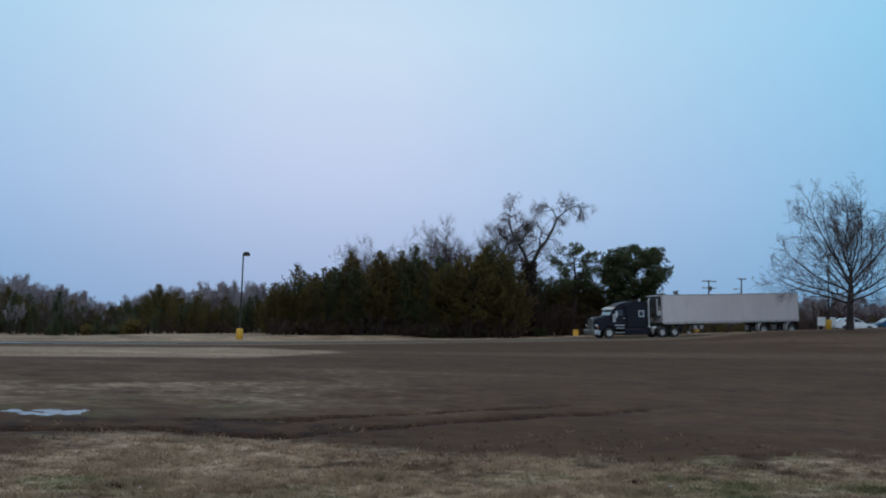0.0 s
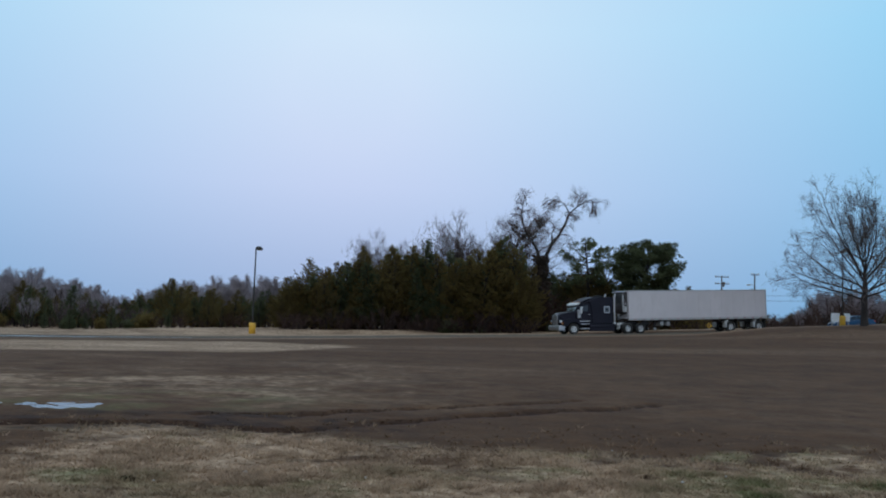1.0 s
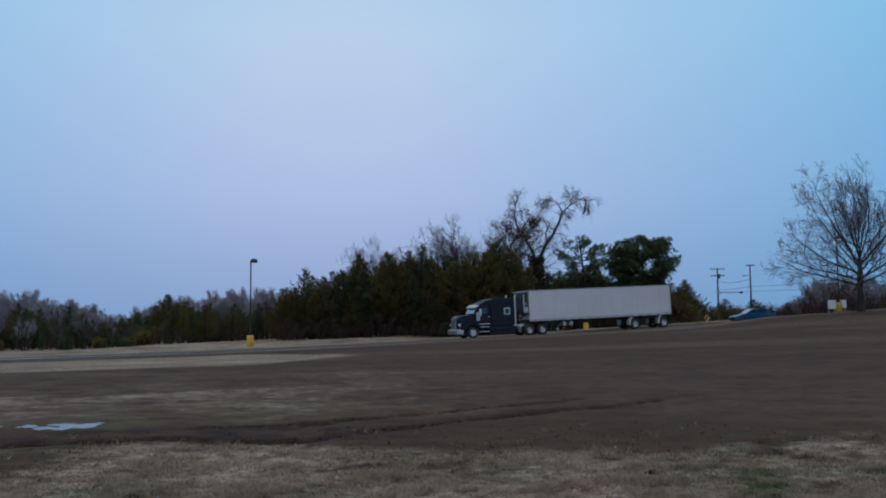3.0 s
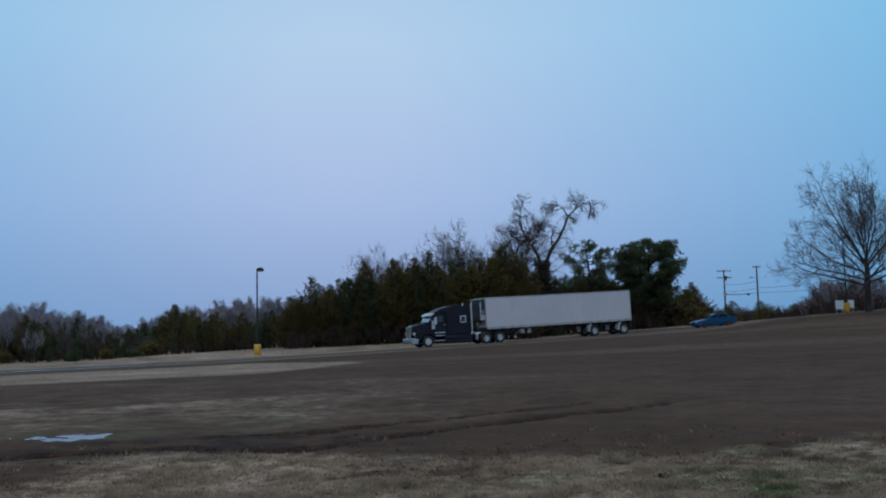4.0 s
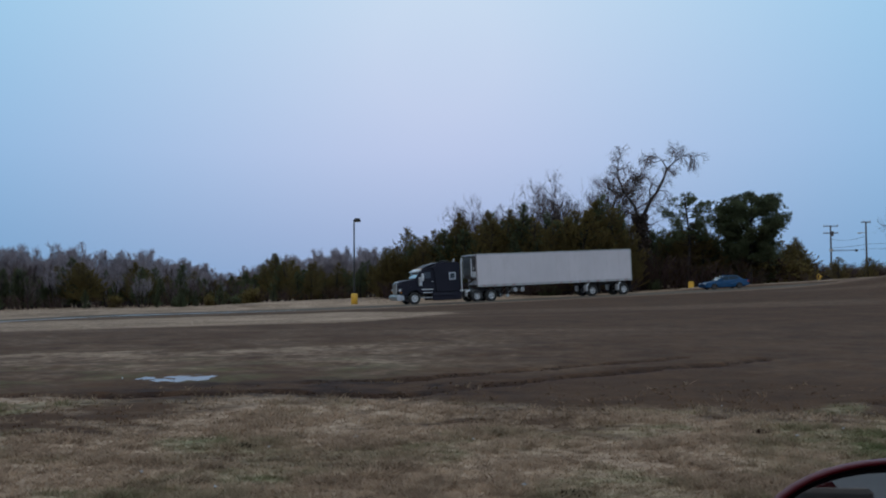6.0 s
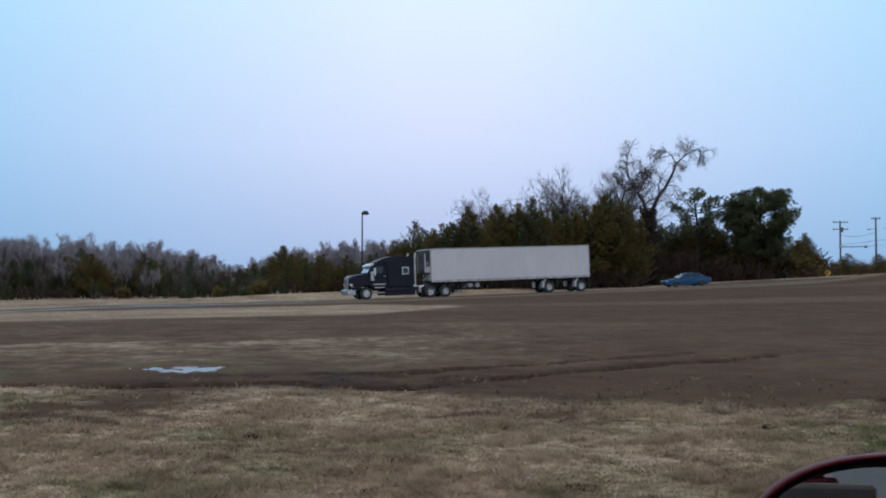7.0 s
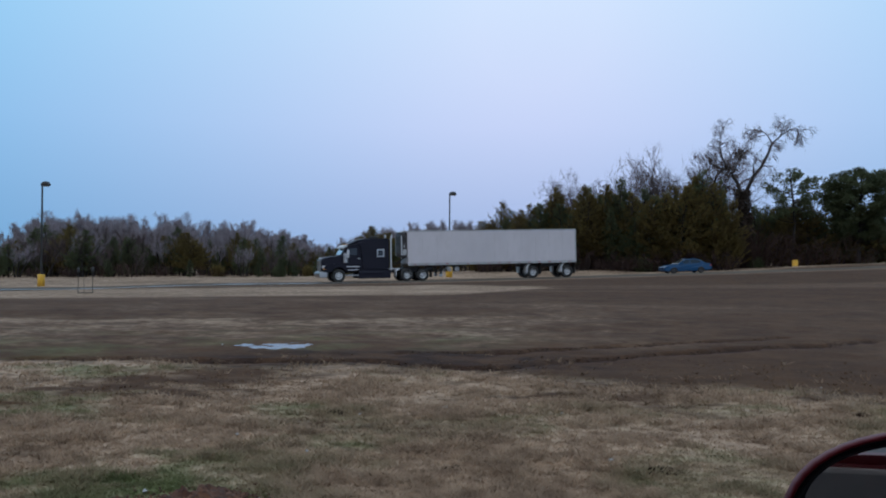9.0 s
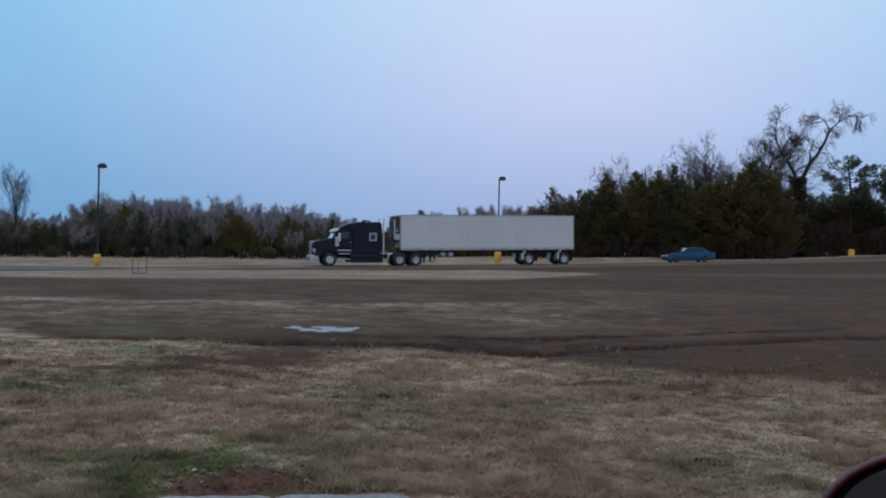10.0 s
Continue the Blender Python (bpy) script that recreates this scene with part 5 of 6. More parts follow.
def dead_weed(az, r, size, seed):
    """A low brown clump of dead stalks."""
    rnd = random.Random(seed)
    verts, faces = [], []
    for _ in range(150):
        a, q = rnd.uniform(0, 6.28), size * math.sqrt(rnd.random())
        bx, by = q * math.cos(a) * 1.5, q * math.sin(a)
        h = rnd.uniform(0.2, 0.55) * size * (1.2 - q / size)
        b, w = rnd.uniform(0, 6.28), 0.008
        k = len(verts)
        verts += [(bx - w, by, -0.01), (bx + w, by, -0.01), (bx + h * math.cos(b), by + h * math.sin(b), h)]
        faces.append((k, k + 1, k + 2))
    t = thing("dead_weed", "low clump of dead brown weeds in the lawn", "weed", "dead weeds in the lawn", at=Matrix.Translation(spot(az, r)))
    part("stalks", mesh_of("stalks", verts, faces, M_WEED), M_WEED, t)


def puddle():
    """One level sheet of water; the uneven ground that rises through it draws its broken shore."""
    level = ground_z(*polar(22.2, 16.9)) + 0.001
    ring = []
    for k in range(96):
        a = 2 * math.pi * k / 96
        s = 1.25 + 0.12 * math.sin(3 * a)
        ring.append(polar(22.2 + 1.9 * s * math.cos(a), 16.9 + 0.66 * s * math.sin(a)))
    bm = bmesh.new()
    bm.faces.new([bm.verts.new((x, y, level)) for x, y in ring])
    tagged(part("puddle", bm, M_WATER), "shallow rain puddle in the muddy dip reflecting sky", "puddle", "puddles", "structure")


def mud_clods():
    """Lumps thrown up along the ruts and standing in the puddle."""
    rnd = random.Random(15)
    places = []
    for line, n in ((RUT_A, 300), (RUT_B, 150)):
        for _ in range(n):
            k = rnd.randrange(len(line) - 1)
            t = rnd.random()
            x = line[k][0] + t * (line[k + 1][0] - line[k][0]) + rnd.gauss(0, 0.12)
            y = line[k][1] + t * (line[k + 1][1] - line[k][1]) + rnd.gauss(0, 0.14)
            places.append((x, y, rnd.uniform(0.008, 0.022)))
    for _ in range(60):
        places.append((*polar(rnd.uniform(20.6, 24.4), rnd.gauss(16.9, 0.4)), rnd.uniform(0.008, 0.02)))
    v, f = [], []
    for x, y, s in places:
        c = Vector((x, y, ground_z(x, y) + bump(x, y) - 0.1 * s))
        k = len(v)
        v += [c + Vector((rnd.uniform(0.6, 1.7) * s * sx, rnd.uniform(0.6, 1.5) * s * sy, rnd.uniform(0.3, 0.7) * sz * s)) for sx, sy, sz in ((1, 0, 0), (-1, 0, 0), (0, 1, 0), (0, -1, 0), (0, 0, 1), (0, 0, -1))]
        f += [(k + a, k + b, k + c2) for a, b, c2 in ((0, 2, 4), (2, 1, 4), (1, 3, 4), (3, 0, 4), (2, 0, 5), (1, 2, 5), (3, 1, 5), (0, 3, 5))]
    tagged(new("mud_clods", mesh_of("mud_clods", v, f, M_MUD)), "dark clods of wet mud along the ruts", "mud", kind="stuff")


build_lot()
mud_clods()
kerb(31.8, 24.9, 5.61, 5.55)
kerb(24.6, 16.6, 5.55, 5.55)
clay_patch()
pale_bits()
grass_blades()
for k, (az, r, s) in enumerate(((-0.8, 7.0, 0.12), (11.4, 6.85, 0.07), (-11.5, 10.3, 0.1), (18.5, 9.4, 0.09))):
    dead_weed(az, r, s, 60 + k)
puddle()


# ---- wheels and vehicles ----
def wheel(parent, x, y, r, width, rim, side, spokes=10, deep=0.0, metal=None):
    """A wheel on a stub axle: tyre and rim, with the face on the given side (+1 left, -1 right)."""
    h = width / 2
    tyre = lathe([(rim * 0.9, -h + 0.1), (rim, -h), (r - 0.05, -h), (r, -h + 0.05), (r, h - 0.05), (r - 0.05, h), (rim, h), (rim, h - 0.16)], 28, "y", False)
    me = part("wheel", tyre, M_TYRE, parent, at=pose(x, y, r))
    f = side * (h - 0.02 - deep)
    bm = lathe([(0.0, f), (rim * 0.32, f + side * 0.05), (rim * 0.4, f), (rim * 0.72, f - side * 0.03), (rim * 0.97, f + side * 0.012 + side * deep * 0.5), (rim * 0.99, f - side * 0.06)], 24)
    rim_ob = part("rim", bm, metal or M_ALU, me, "dull polished rim", smooth=False)
    for k in range(spokes):
        a = 2 * math.pi * k / spokes
        rr = rim * 0.62
        part("hand_hole", cyl((rr * math.cos(a), f - side * 0.06, rr * math.sin(a)), (rr * math.cos(a), f, rr * math.sin(a)), rim * 0.11, None, 8), M_FRAME, me)
    return me


def rows_of_wheel(x, y, r, travel):
    return [(k / 10, pose(x, y, r, 0, math.degrees(travel(k / 10)) / r, 0)) for k in range(101)]


def build_tractor():
    t = thing("semi_tractor", "dark navy conventional semi truck with long sleeper cab", "truck")
    s = M_NAVY
    part("hood", prism([(5.35, 1.05), (6.4, 1.05), (6.82, 1.0), (7.04, 1.1), (7.1, 1.75), (6.92, 1.93), (6.4, 2.04), (5.35, 2.14)], -0.95, 0.95, 0.1, 3), s, t, smooth=False)
    part("grille", box(7.08, 7.16, -0.55, 0.55, 0.85, 1.8, 0.03), M_CHROME, t, "chrome radiator grille")
    part("hood_badge", box(6.82, 7.14, -0.12, 0.12, 1.84, 1.96, 0.03), M_CHROME, t)
    part("bumper", prism([(6.67, 0.38), (7.27, 0.38), (7.32, 0.5), (7.3, 0.8), (7.17, 0.86), (6.67, 0.86)], -1.22, 1.22, 0.06, 3), M_CHROME, t, "dull chrome bumper")
    for y in (1.0, -1.0):
        a, b = (0.7, 1.22) if y > 0 else (-1.22, -0.7)
        arch = [(5.0, 0.86)] + [(5.75 + 0.72 * math.cos(q), 0.53 + 0.72 * math.sin(q)) for q in [math.pi * (0.86 - 0.075 * k) for k in range(11)]] + [(6.6, 0.8), (6.92, 0.8), (7.02, 1.1), (6.72, 1.42), (6.0, 1.5), (5.2, 1.42)]
        part("fender", prism(arch, a, b, 0.04), s, t)
        part("headlight", box(6.84, 7.1, a + 0.1, b - 0.1, 1.12, 1.34, 0.05, 2), M_HEAD, t, "clear headlamp")
        part("turn_signal", box(6.77, 7.02, b - 0.06 if y > 0 else a - 0.0, b + 0.0 if y > 0 else a + 0.06, 1.0, 1.12, 0.015), M_AMBER, t)
    cab = part("cab", prism([(3.75, 0.95), (5.45, 0.95), (5.5, 2.12), (5.05, 2.86), (4.7, 2.98), (3.75, 3.05)], -1.05, 1.05, 0.08, 3), s, t)
    part("sleeper", prism([(1.6, 0.95), (3.85, 0.95), (3.85, 2.9), (4.35, 3.02), (3.75, 3.36), (3.1, 3.47), (1.75, 3.5), (1.6, 3.42)], -1.14, 1.14, 0.09, 3), s, t)
    part("roof_fairing", prism([(2.9, 3.38), (4.95, 2.93), (5.0, 2.98), (4.3, 3.3), (3.4, 3.5), (2.9, 3.52)], -0.95, 0.95, 0.05), s, t)
    part("windscreen", prism([(5.19, 2.72), (5.53, 2.16), (5.57, 2.2), (5.22, 2.75)], -0.92, 0.92), M_PALE_GLASS, t, "sky-reflecting windscreen")
    part("sun_visor", prism([(5.0, 2.86), (5.42, 2.66), (5.47, 2.7), (5.46, 2.8), (5.05, 2.98)], -1.0, 1.0, 0.02), M_ALU, t, "bright metal sun visor")
    for y, sgn in ((1.05, 1), (-1.05, -1)):
        part("side_window", prism([(4.25, 2.15), (5.2, 2.15), (4.92, 2.66), (4.25, 2.7)], y - 0.01 * sgn, y + 0.012 * sgn), M_GLASS, t)
        frame_bm = box(2.02, 2.62, min(1.14 * sgn, 1.165 * sgn), max(1.14 * sgn, 1.165 * sgn), 1.98, 2.62, 0.01)
        w = part("sleeper_window", frame_bm, M_CHROME, t, "square sleeper window with a bright rim")
        part("pane", box(2.12, 2.52, min(1.166 * sgn, 1.176 * sgn), max(1.166 * sgn, 1.176 * sgn), 2.08, 2.52), M_GLASS, w)
        part("door_mirror", box(4.95, 5.12, min(1.22 * sgn, 1.42 * sgn), max(1.22 * sgn, 1.42 * sgn), 1.95, 2.6, 0.04, 2), M_ALU, t, "tall bright door mirror")
        part("mirror_arm", box(4.98, 5.05, min(1.02 * sgn, 1.3 * sgn), max(1.02 * sgn, 1.3 * sgn), 2.55, 2.6), M_FRAME, t)
        part("air_cleaner", cyl((5.2, 1.14 * sgn, 1.55), (5.2, 1.14 * sgn, 2.3), 0.17, 0.17, 14), M_CHROME, t, "bright air cleaner canister")
        part("fuel_tank", cyl((2.2, 0.86 * sgn, 0.72), (4.1, 0.86 * sgn, 0.72), 0.3, 0.3, 18), M_NAVY, t, smooth=False)
        part("step", box(4.15, 5.1, min(0.8 * sgn, 1.2 * sgn), max(0.8 * sgn, 1.2 * sgn), 0.5, 0.58, 0.01), M_CHROME, t, "bright tread step")
        part("step", box(4.15, 5.1, min(0.75 * sgn, 1.16 * sgn), max(0.75 * sgn, 1.16 * sgn), 0.92, 1.0, 0.01), M_CHROME, t, "bright tread step")
        part("side_skirt", box(1.5, 4.12, min(1.0 * sgn, 1.13 * sgn), max(1.0 * sgn, 1.13 * sgn), 0.27, 0.94, 0.02), M_NAVY, t)
        part("door_handle", box(4.0, 4.2, min(1.05 * sgn, 1.09 * sgn), max(1.05 * sgn, 1.09 * sgn), 1.85, 1.9, 0.01), M_CHROME, t)
        part("trim_strip", box(4.05, 5.2, min(1.05 * sgn, 1.075 * sgn), max(1.05 * sgn, 1.075 * sgn), 1.2, 1.27), M_ALU, t, "pale stripe below the door")
        bm = cyl((1.42, 0.98 * sgn, 0.9), (1.42, 0.98 * sgn, 3.45), 0.06, 0.06, 12)
        add_cyl(bm, (1.42, 0.98 * sgn, 3.45), (1.34, 0.98 * sgn, 3.78), 0.065, 0.065, 12)
        part("exhaust_stack", bm, M_ALU, t, "bright upright exhaust stack")
        part("mud_flap", box(-1.98, -1.95, min(0.6 * sgn, 1.2 * sgn), max(0.6 * sgn, 1.2 * sgn), 0.3, 1.0), M_FRAME, t)
        part("quarter_fender", prism([(0.7, 1.0), (1.0, 0.85), (1.02, 0.45), (1.06, 0.45), (1.05, 0.9), (0.72, 1.06)], min(0.62 * sgn, 1.2 * sgn), max(0.62 * sgn, 1.2 * sgn)), M_ALU, t, "bright quarter fender")
        part("air_horn", cyl((2.3, 0.35 * sgn, 3.58), (2.9, 0.35 * sgn, 3.6), 0.03, 0.07, 10), M_FRAME, t)
        part("horn_bracket", box(2.45, 2.5, 0.33 * sgn - 0.02, 0.33 * sgn + 0.02, 3.44, 3.58), M_FRAME, t)
        part("frame_rail", box(-1.9, 6.7, min(0.36 * sgn, 0.45 * sgn), max(0.36 * sgn, 0.45 * sgn), 0.72, 0.98), M_FRAME, t)
    part("fifth_wheel", prism([(-1.2, 1.0), (0.3, 1.0), (0.2, 1.18), (-1.1, 1.18)], -0.5, 0.5, 0.02), M_FRAME, t)
    part("rear_deck", box(0.6, 1.58, -0.5, 0.5, 0.98, 1.04), M_ALU, t)
    for x in (5.75, 0.12, -1.22):
        part("axle", cyl((x, -0.95, 0.51), (x, 0.95, 0.51), 0.08, 0.08, 10), M_FRAME, t)
    for k in range(5):
        part("marker_light", box(4.9, 5.0, -0.75 + 0.37 * k - 0.04, -0.75 + 0.37 * k + 0.04, 2.98, 3.04, 0.01), M_AMBER, t)
    wheels = []
    for x, w in ((5.75, 0.3), (0.12, 0.58), (-1.22, 0.58)):
        for side in (1, -1):
            y = side * (1.2 - w / 2)
            deep = 0.0 if w < 0.4 else 0.12
            wheels.append((wheel(t, x, y, 0.51, w, 0.30, side, 10, deep), x, y, 0.51))
    return t, wheels


def build_trailer():
    t = thing("semi_trailer", "long dull white refrigerated box trailer with spread axles", "trailer")
    L, W, z0, z1 = 14.75, 1.3, 1.25, 4.1
    part("box_body", box(-L, 0, -W + 0.02, W - 0.02, z0 + 0.16, z1 - 0.06, 0.03), M_TRAILER, t)
    for sgn in (1, -1):
        n = 12
        for k in range(n):
            x0, x1 = -L + 0.03 + (L - 0.06) * k / n, -L + 0.03 + (L - 0.06) * (k + 1) / n
            part("side_panel", box(x0 + 0.002, x1 - 0.002, min((W - 0.02) * sgn, (W + 0.004) * sgn), max((W - 0.02) * sgn, (W + 0.004) * sgn), z0 + 0.2, z1 - 0.1, 0.004), M_TRAILER, t)
        part("bottom_rail", box(-L, 0.0, min((W - 0.06) * sgn, (W + 0.02) * sgn), max((W - 0.06) * sgn, (W + 0.02) * sgn), z0, z0 + 0.2, 0.01), M_RAIL, t, "grey bottom rail with marker dots")
        part("top_rail", box(-L, 0.0, min((W - 0.06) * sgn, (W + 0.015) * sgn), max((W - 0.06) * sgn, (W + 0.015) * sgn), z1 - 0.1, z1, 0.01), M_RAIL, t)
        for k in range(16):
            x = -0.6 - 0.9 * k
            part("marker_dot", box(x - 0.1, x + 0.1, min((W + 0.018) * sgn, (W + 0.03) * sgn), max((W + 0.018) * sgn, (W + 0.03) * sgn), z0 + 0.08, z0 + 0.13), M_RED, t, "red reflective dash")
        part("corner_post", box(-L - 0.02, -L + 0.1, min((W - 0.08) * sgn, (W + 0.012) * sgn), max((W - 0.08) * sgn, (W + 0.012) * sgn), z0 + 0.2, z1 - 0.1, 0.01), M_RAIL, t)
        part("rear_door", box(-L - 0.04, -L, min(0.02 * sgn, 1.22 * sgn), max(0.02 * sgn, 1.22 * sgn), z0 + 0.2, z1 - 0.12, 0.01), M_TRAILER, t)
        part("door_bar", cyl((-L - 0.06, 0.5 * sgn, z0 + 0.2), (-L - 0.06, 0.5 * sgn, z1 - 0.12), 0.02, 0.02, 6), M_STEEL, t)
        part("tail_light", box(-L - 0.05, -L, min(0.7 * sgn, 1.1 * sgn), max(0.7 * sgn, 1.1 * sgn), z0 + 0.02, z0 + 0.15, 0.01), M_RED, t)
        part("landing_leg", box(-2.95, -2.8, min(0.75 * sgn, 0.9 * sgn), max(0.75 * sgn, 0.9 * sgn), 0.42, z0, 0.01), M_FRAME, t)
        part("landing_foot", cyl((-2.87, 0.7 * sgn, 0.42), (-2.87, 0.95 * sgn, 0.42), 0.13, 0.13, 12), M_STEEL, t, "pale landing foot")
        part("landing_brace", cyl((-3.6, 0.8 * sgn, z0), (-2.9, 0.8 * sgn, 0.62), 0.035, 0.035, 6), M_STEEL, t)
        for x in (-10.85, -13.95):
            part("wheel_fender", prism([(x + 0.52, 0.45), (x + 0.6, 0.45), (x + 0.62, 0.9), (x + 0.35, 1.2), (x + 0.25, 1.2), (x + 0.5, 0.88)], min(0.62 * sgn, 1.24 * sgn), max(0.62 * sgn, 1.24 * sgn)), M_ALU, t, "pale curved splash guard")
            part("mud_flap", box(x - 0.72, x - 0.68, min(0.62 * sgn, 1.22 * sgn), max(0.62 * sgn, 1.22 * sgn), 0.32, z0), M_FRAME, t)
    part("roof", prism([(-L, z1 - 0.06), (0, z1 - 0.06), (0, z1 - 0.01), (-L, z1 - 0.01)], -W + 0.07, W - 0.07), M_TRAILER, t)
    unit = part("cooling_unit", prism([(0.0, 1.9), (0.42, 2.0), (0.5, 2.3), (0.5, 3.75), (0.4, 3.95), (0.0, 3.98)], -1.05, 1.05, 0.06, 2), M_REEFER, t, "grimy dark refrigeration unit on the front wall")
    for k in range(6):
        part("vent_slat", box(0.5, 0.525, -0.8, 0.8, 2.95 + 0.12 * k, 3.0 + 0.12 * k), M_FRAME, unit)
    part("unit_panel", box(0.5, 0.53, -0.9, 0.9, 2.25, 2.75, 0.02), M_REEFER, unit)
    for z in (2.4, 3.4):
        part("side_vent", box(0.1, 0.4, 1.05, 1.075, z - 0.25, z + 0.25, 0.01), M_FRAME, unit)
    part("unit_cap", prism([(0.0, 3.98), (0.62, 3.94), (0.6, 4.02), (0.0, 4.08)], -1.1, 1.1, 0.015), M_RAIL, unit, "grey top edge of the unit")
    for y in (1.07, -1.09):
        part("door_strip", box(0.42, 0.5, y, y + 0.02, 2.1, 3.7, 0.006), M_ALU, unit, "pale worn edge strip")
        part("latch", box(0.2, 0.3, y, y + 0.03, 2.75, 2.95, 0.01), M_STEEL, unit)
        part("service_hatch", box(0.05, 0.38, y, y + 0.012, 2.1, 2.6, 0.006), M_RAIL, unit, "scuffed grey service hatch")
    part("fuel_tank", cyl((0.0 - 1.6, 0.75, 0.95), (-0.3 - 1.9, 0.75, 0.95), 0.26, 0.26, 14), M_FRAME, t)
    for y in (-0.25, 0.0, 0.25):
        hose = Wood(3)
        hose.tube(hose.thin, [Vector((0.05, y, 1.9)), Vector((0.6, y * 1.4, 1.45)), Vector((1.1, y * 1.2, 1.5)), Vector((1.45, y, 1.75))], [0.025] * 4, 5)
        part("air_hose", mesh_of("air_hose", *hose.thin, M_WIRE), M_WIRE, t, "slack black air hose to the cab")
    part("spare_rack", box(-4.5, -3.3, -0.9, 0.95, 1.12, 1.25), M_FRAME, t)
    for x in (-3.55, -4.2):
        part("air_tank", cyl((x, 0.3, 0.9), (x, 1.05, 0.9), 0.2, 0.2, 16), M_RAIL, t, "pale round tank end below the floor")
    part("slider_frame", box(-14.5, -9.9, -0.55, 0.55, 0.95, 1.25), M_FRAME, t)
    part("rear_guard", box(-L, -L + 0.08, -1.1, 1.1, 0.5, 0.6), M_STEEL, t)
    for y in (-0.6, 0.6):
        part("guard_post", box(-L, -L + 0.08, y - 0.05, y + 0.05, 0.6, 1.25), M_STEEL, t)
    for x in (-10.85, -13.95):
        part("axle", cyl((x, -0.95, 0.51), (x, 0.95, 0.51), 0.08, 0.08, 10), M_FRAME, t)
    wheels = []
    for x in (-10.85, -13.95):
        for side in (1, -1):
            wheels.append((wheel(t, x, side * 0.93, 0.51, 0.58, 0.30, side, 10, 0.12), x, side * 0.93, 0.51))
    return t, wheels


def build_sedan(name, label, paint):
    """A four-door saloon, 4.75 m long, with its nose at x = 0."""
    t = thing(name, label, "car")

    def arch(cx, r=0.37):
        return [(cx + r * math.cos(a), 0.3 + r * math.sin(a)) for a in [math.pi * (1 - k / 9) for k in range(10)]]
    fx, rx = -0.92, -3.65
    low = [(-4.72, 0.32), (-4.0, 0.24)] + [p for p in arch(rx) if p[1] > 0.23] + [(-3.2, 0.2), (-1.4, 0.2)] + [p for p in arch(fx) if p[1] > 0.23] + [(-0.5, 0.22), (-0.08, 0.26)]
    top = [(0.0, 0.38), (0.0, 0.56), (-0.12, 0.68), (-0.6, 0.79), (-1.45, 0.9), (-2.6, 0.93), (-3.8, 0.95), (-4.3, 0.95), (-4.68, 0.9), (-4.75, 0.7), (-4.76, 0.45)]
    bm = prism(low + top, -0.88, 0.88, 0.05, 3)
    for v in bm.verts:
        k = smooth(0.55, 0.98, v.co.z)
        v.co.y *= 1 - 0.10 * k - 0.12 * smooth(-0.7, 0.0, v.co.x) - 0.10 * smooth(-4.2, -4.75, v.co.x)
    part("body", bm, paint, t)
    half = {0.92: 0.76, 1.41: 0.58}

    def side(x, z):
        return half[0.92] + (half[1.41] - half[0.92]) * (z - 0.92) / 0.49
    cabin = [(-1.3, 0.88), (-2.12, 1.36), (-2.45, 1.42), (-3.1, 1.42), (-3.5, 1.36), (-4.25, 0.92), (-4.2, 0.88)]
    bm = prism(cabin, -0.76, 0.76, 0.03, 2)
    for v in bm.verts:
        v.co.y *= side(v.co.x, v.co.z) / 0.76
    part("roof", bm, paint, t)

    def pane(pname, pts, sgn):
        b = bmesh.new()
        o = [b.verts.new((x, sgn * (side(x, z) + 0.012), z)) for x, z in pts]
        i = [b.verts.new((x, sgn * (side(x, z) - 0.01), z)) for x, z in pts]
        b.faces.new(o)
        b.faces.new(i[::-1])
        for k in range(len(pts)):
            j = (k + 1) % len(pts)
            b.faces.new((o[k], o[j], i[j], i[k]))
        part(pname, b, M_TINT, t)
    for sgn in (1, -1):
        pane("front_window", [(-1.62, 0.96), (-2.55, 0.97), (-2.55, 1.35), (-2.18, 1.33)], sgn)
        pane("rear_window", [(-2.63, 0.97), (-3.5, 0.98), (-3.72, 1.12), (-3.42, 1.33), (-2.63, 1.35)], sgn)
        part("headlight", box(-0.3, -0.02, min(0.42 * sgn, 0.74 * sgn), max(0.42 * sgn, 0.74 * sgn), 0.56, 0.7, 0.03, 2), M_HEAD, t, "clear headlamp")
        part("tail_light", box(-4.77, -4.55, min(0.42 * sgn, 0.78 * sgn), max(0.42 * sgn, 0.78 * sgn), 0.66, 0.82, 0.03, 2), M_RED, t, "red tail lamp")
        part("door_mirror", box(-1.85, -1.7, min(0.8 * sgn, 0.98 * sgn), max(0.8 * sgn, 0.98 * sgn), 0.93, 1.06, 0.03, 2), paint, t)
        part("door_trim", box(-3.15, -1.45, min(0.87 * sgn, 0.895 * sgn), max(0.87 * sgn, 0.895 * sgn), 0.5, 0.55, 0.008), paint, t)
        for x in (-2.3, -3.3):
            part("door_handle", box(x - 0.08, x + 0.08, min(0.83 * sgn, 0.86 * sgn), max(0.83 * sgn, 0.86 * sgn), 0.78, 0.81, 0.008), paint, t)
        part("sill", box(-3.2, -1.4, min(0.8 * sgn, 0.87 * sgn), max(0.8 * sgn, 0.87 * sgn), 0.16, 0.24, 0.02), M_BLACK, t, "dark sill")
    part("windscreen", prism([(-1.36, 0.935), (-2.06, 1.35), (-2.09, 1.365), (-1.33, 0.945)], -0.6, 0.6), M_PALE_GLASS, t)
    part("rear_glass", prism([(-3.58, 1.34), (-4.2, 0.97), (-4.23, 0.98), (-3.58, 1.37)], -0.56, 0.56), M_PALE_GLASS, t)
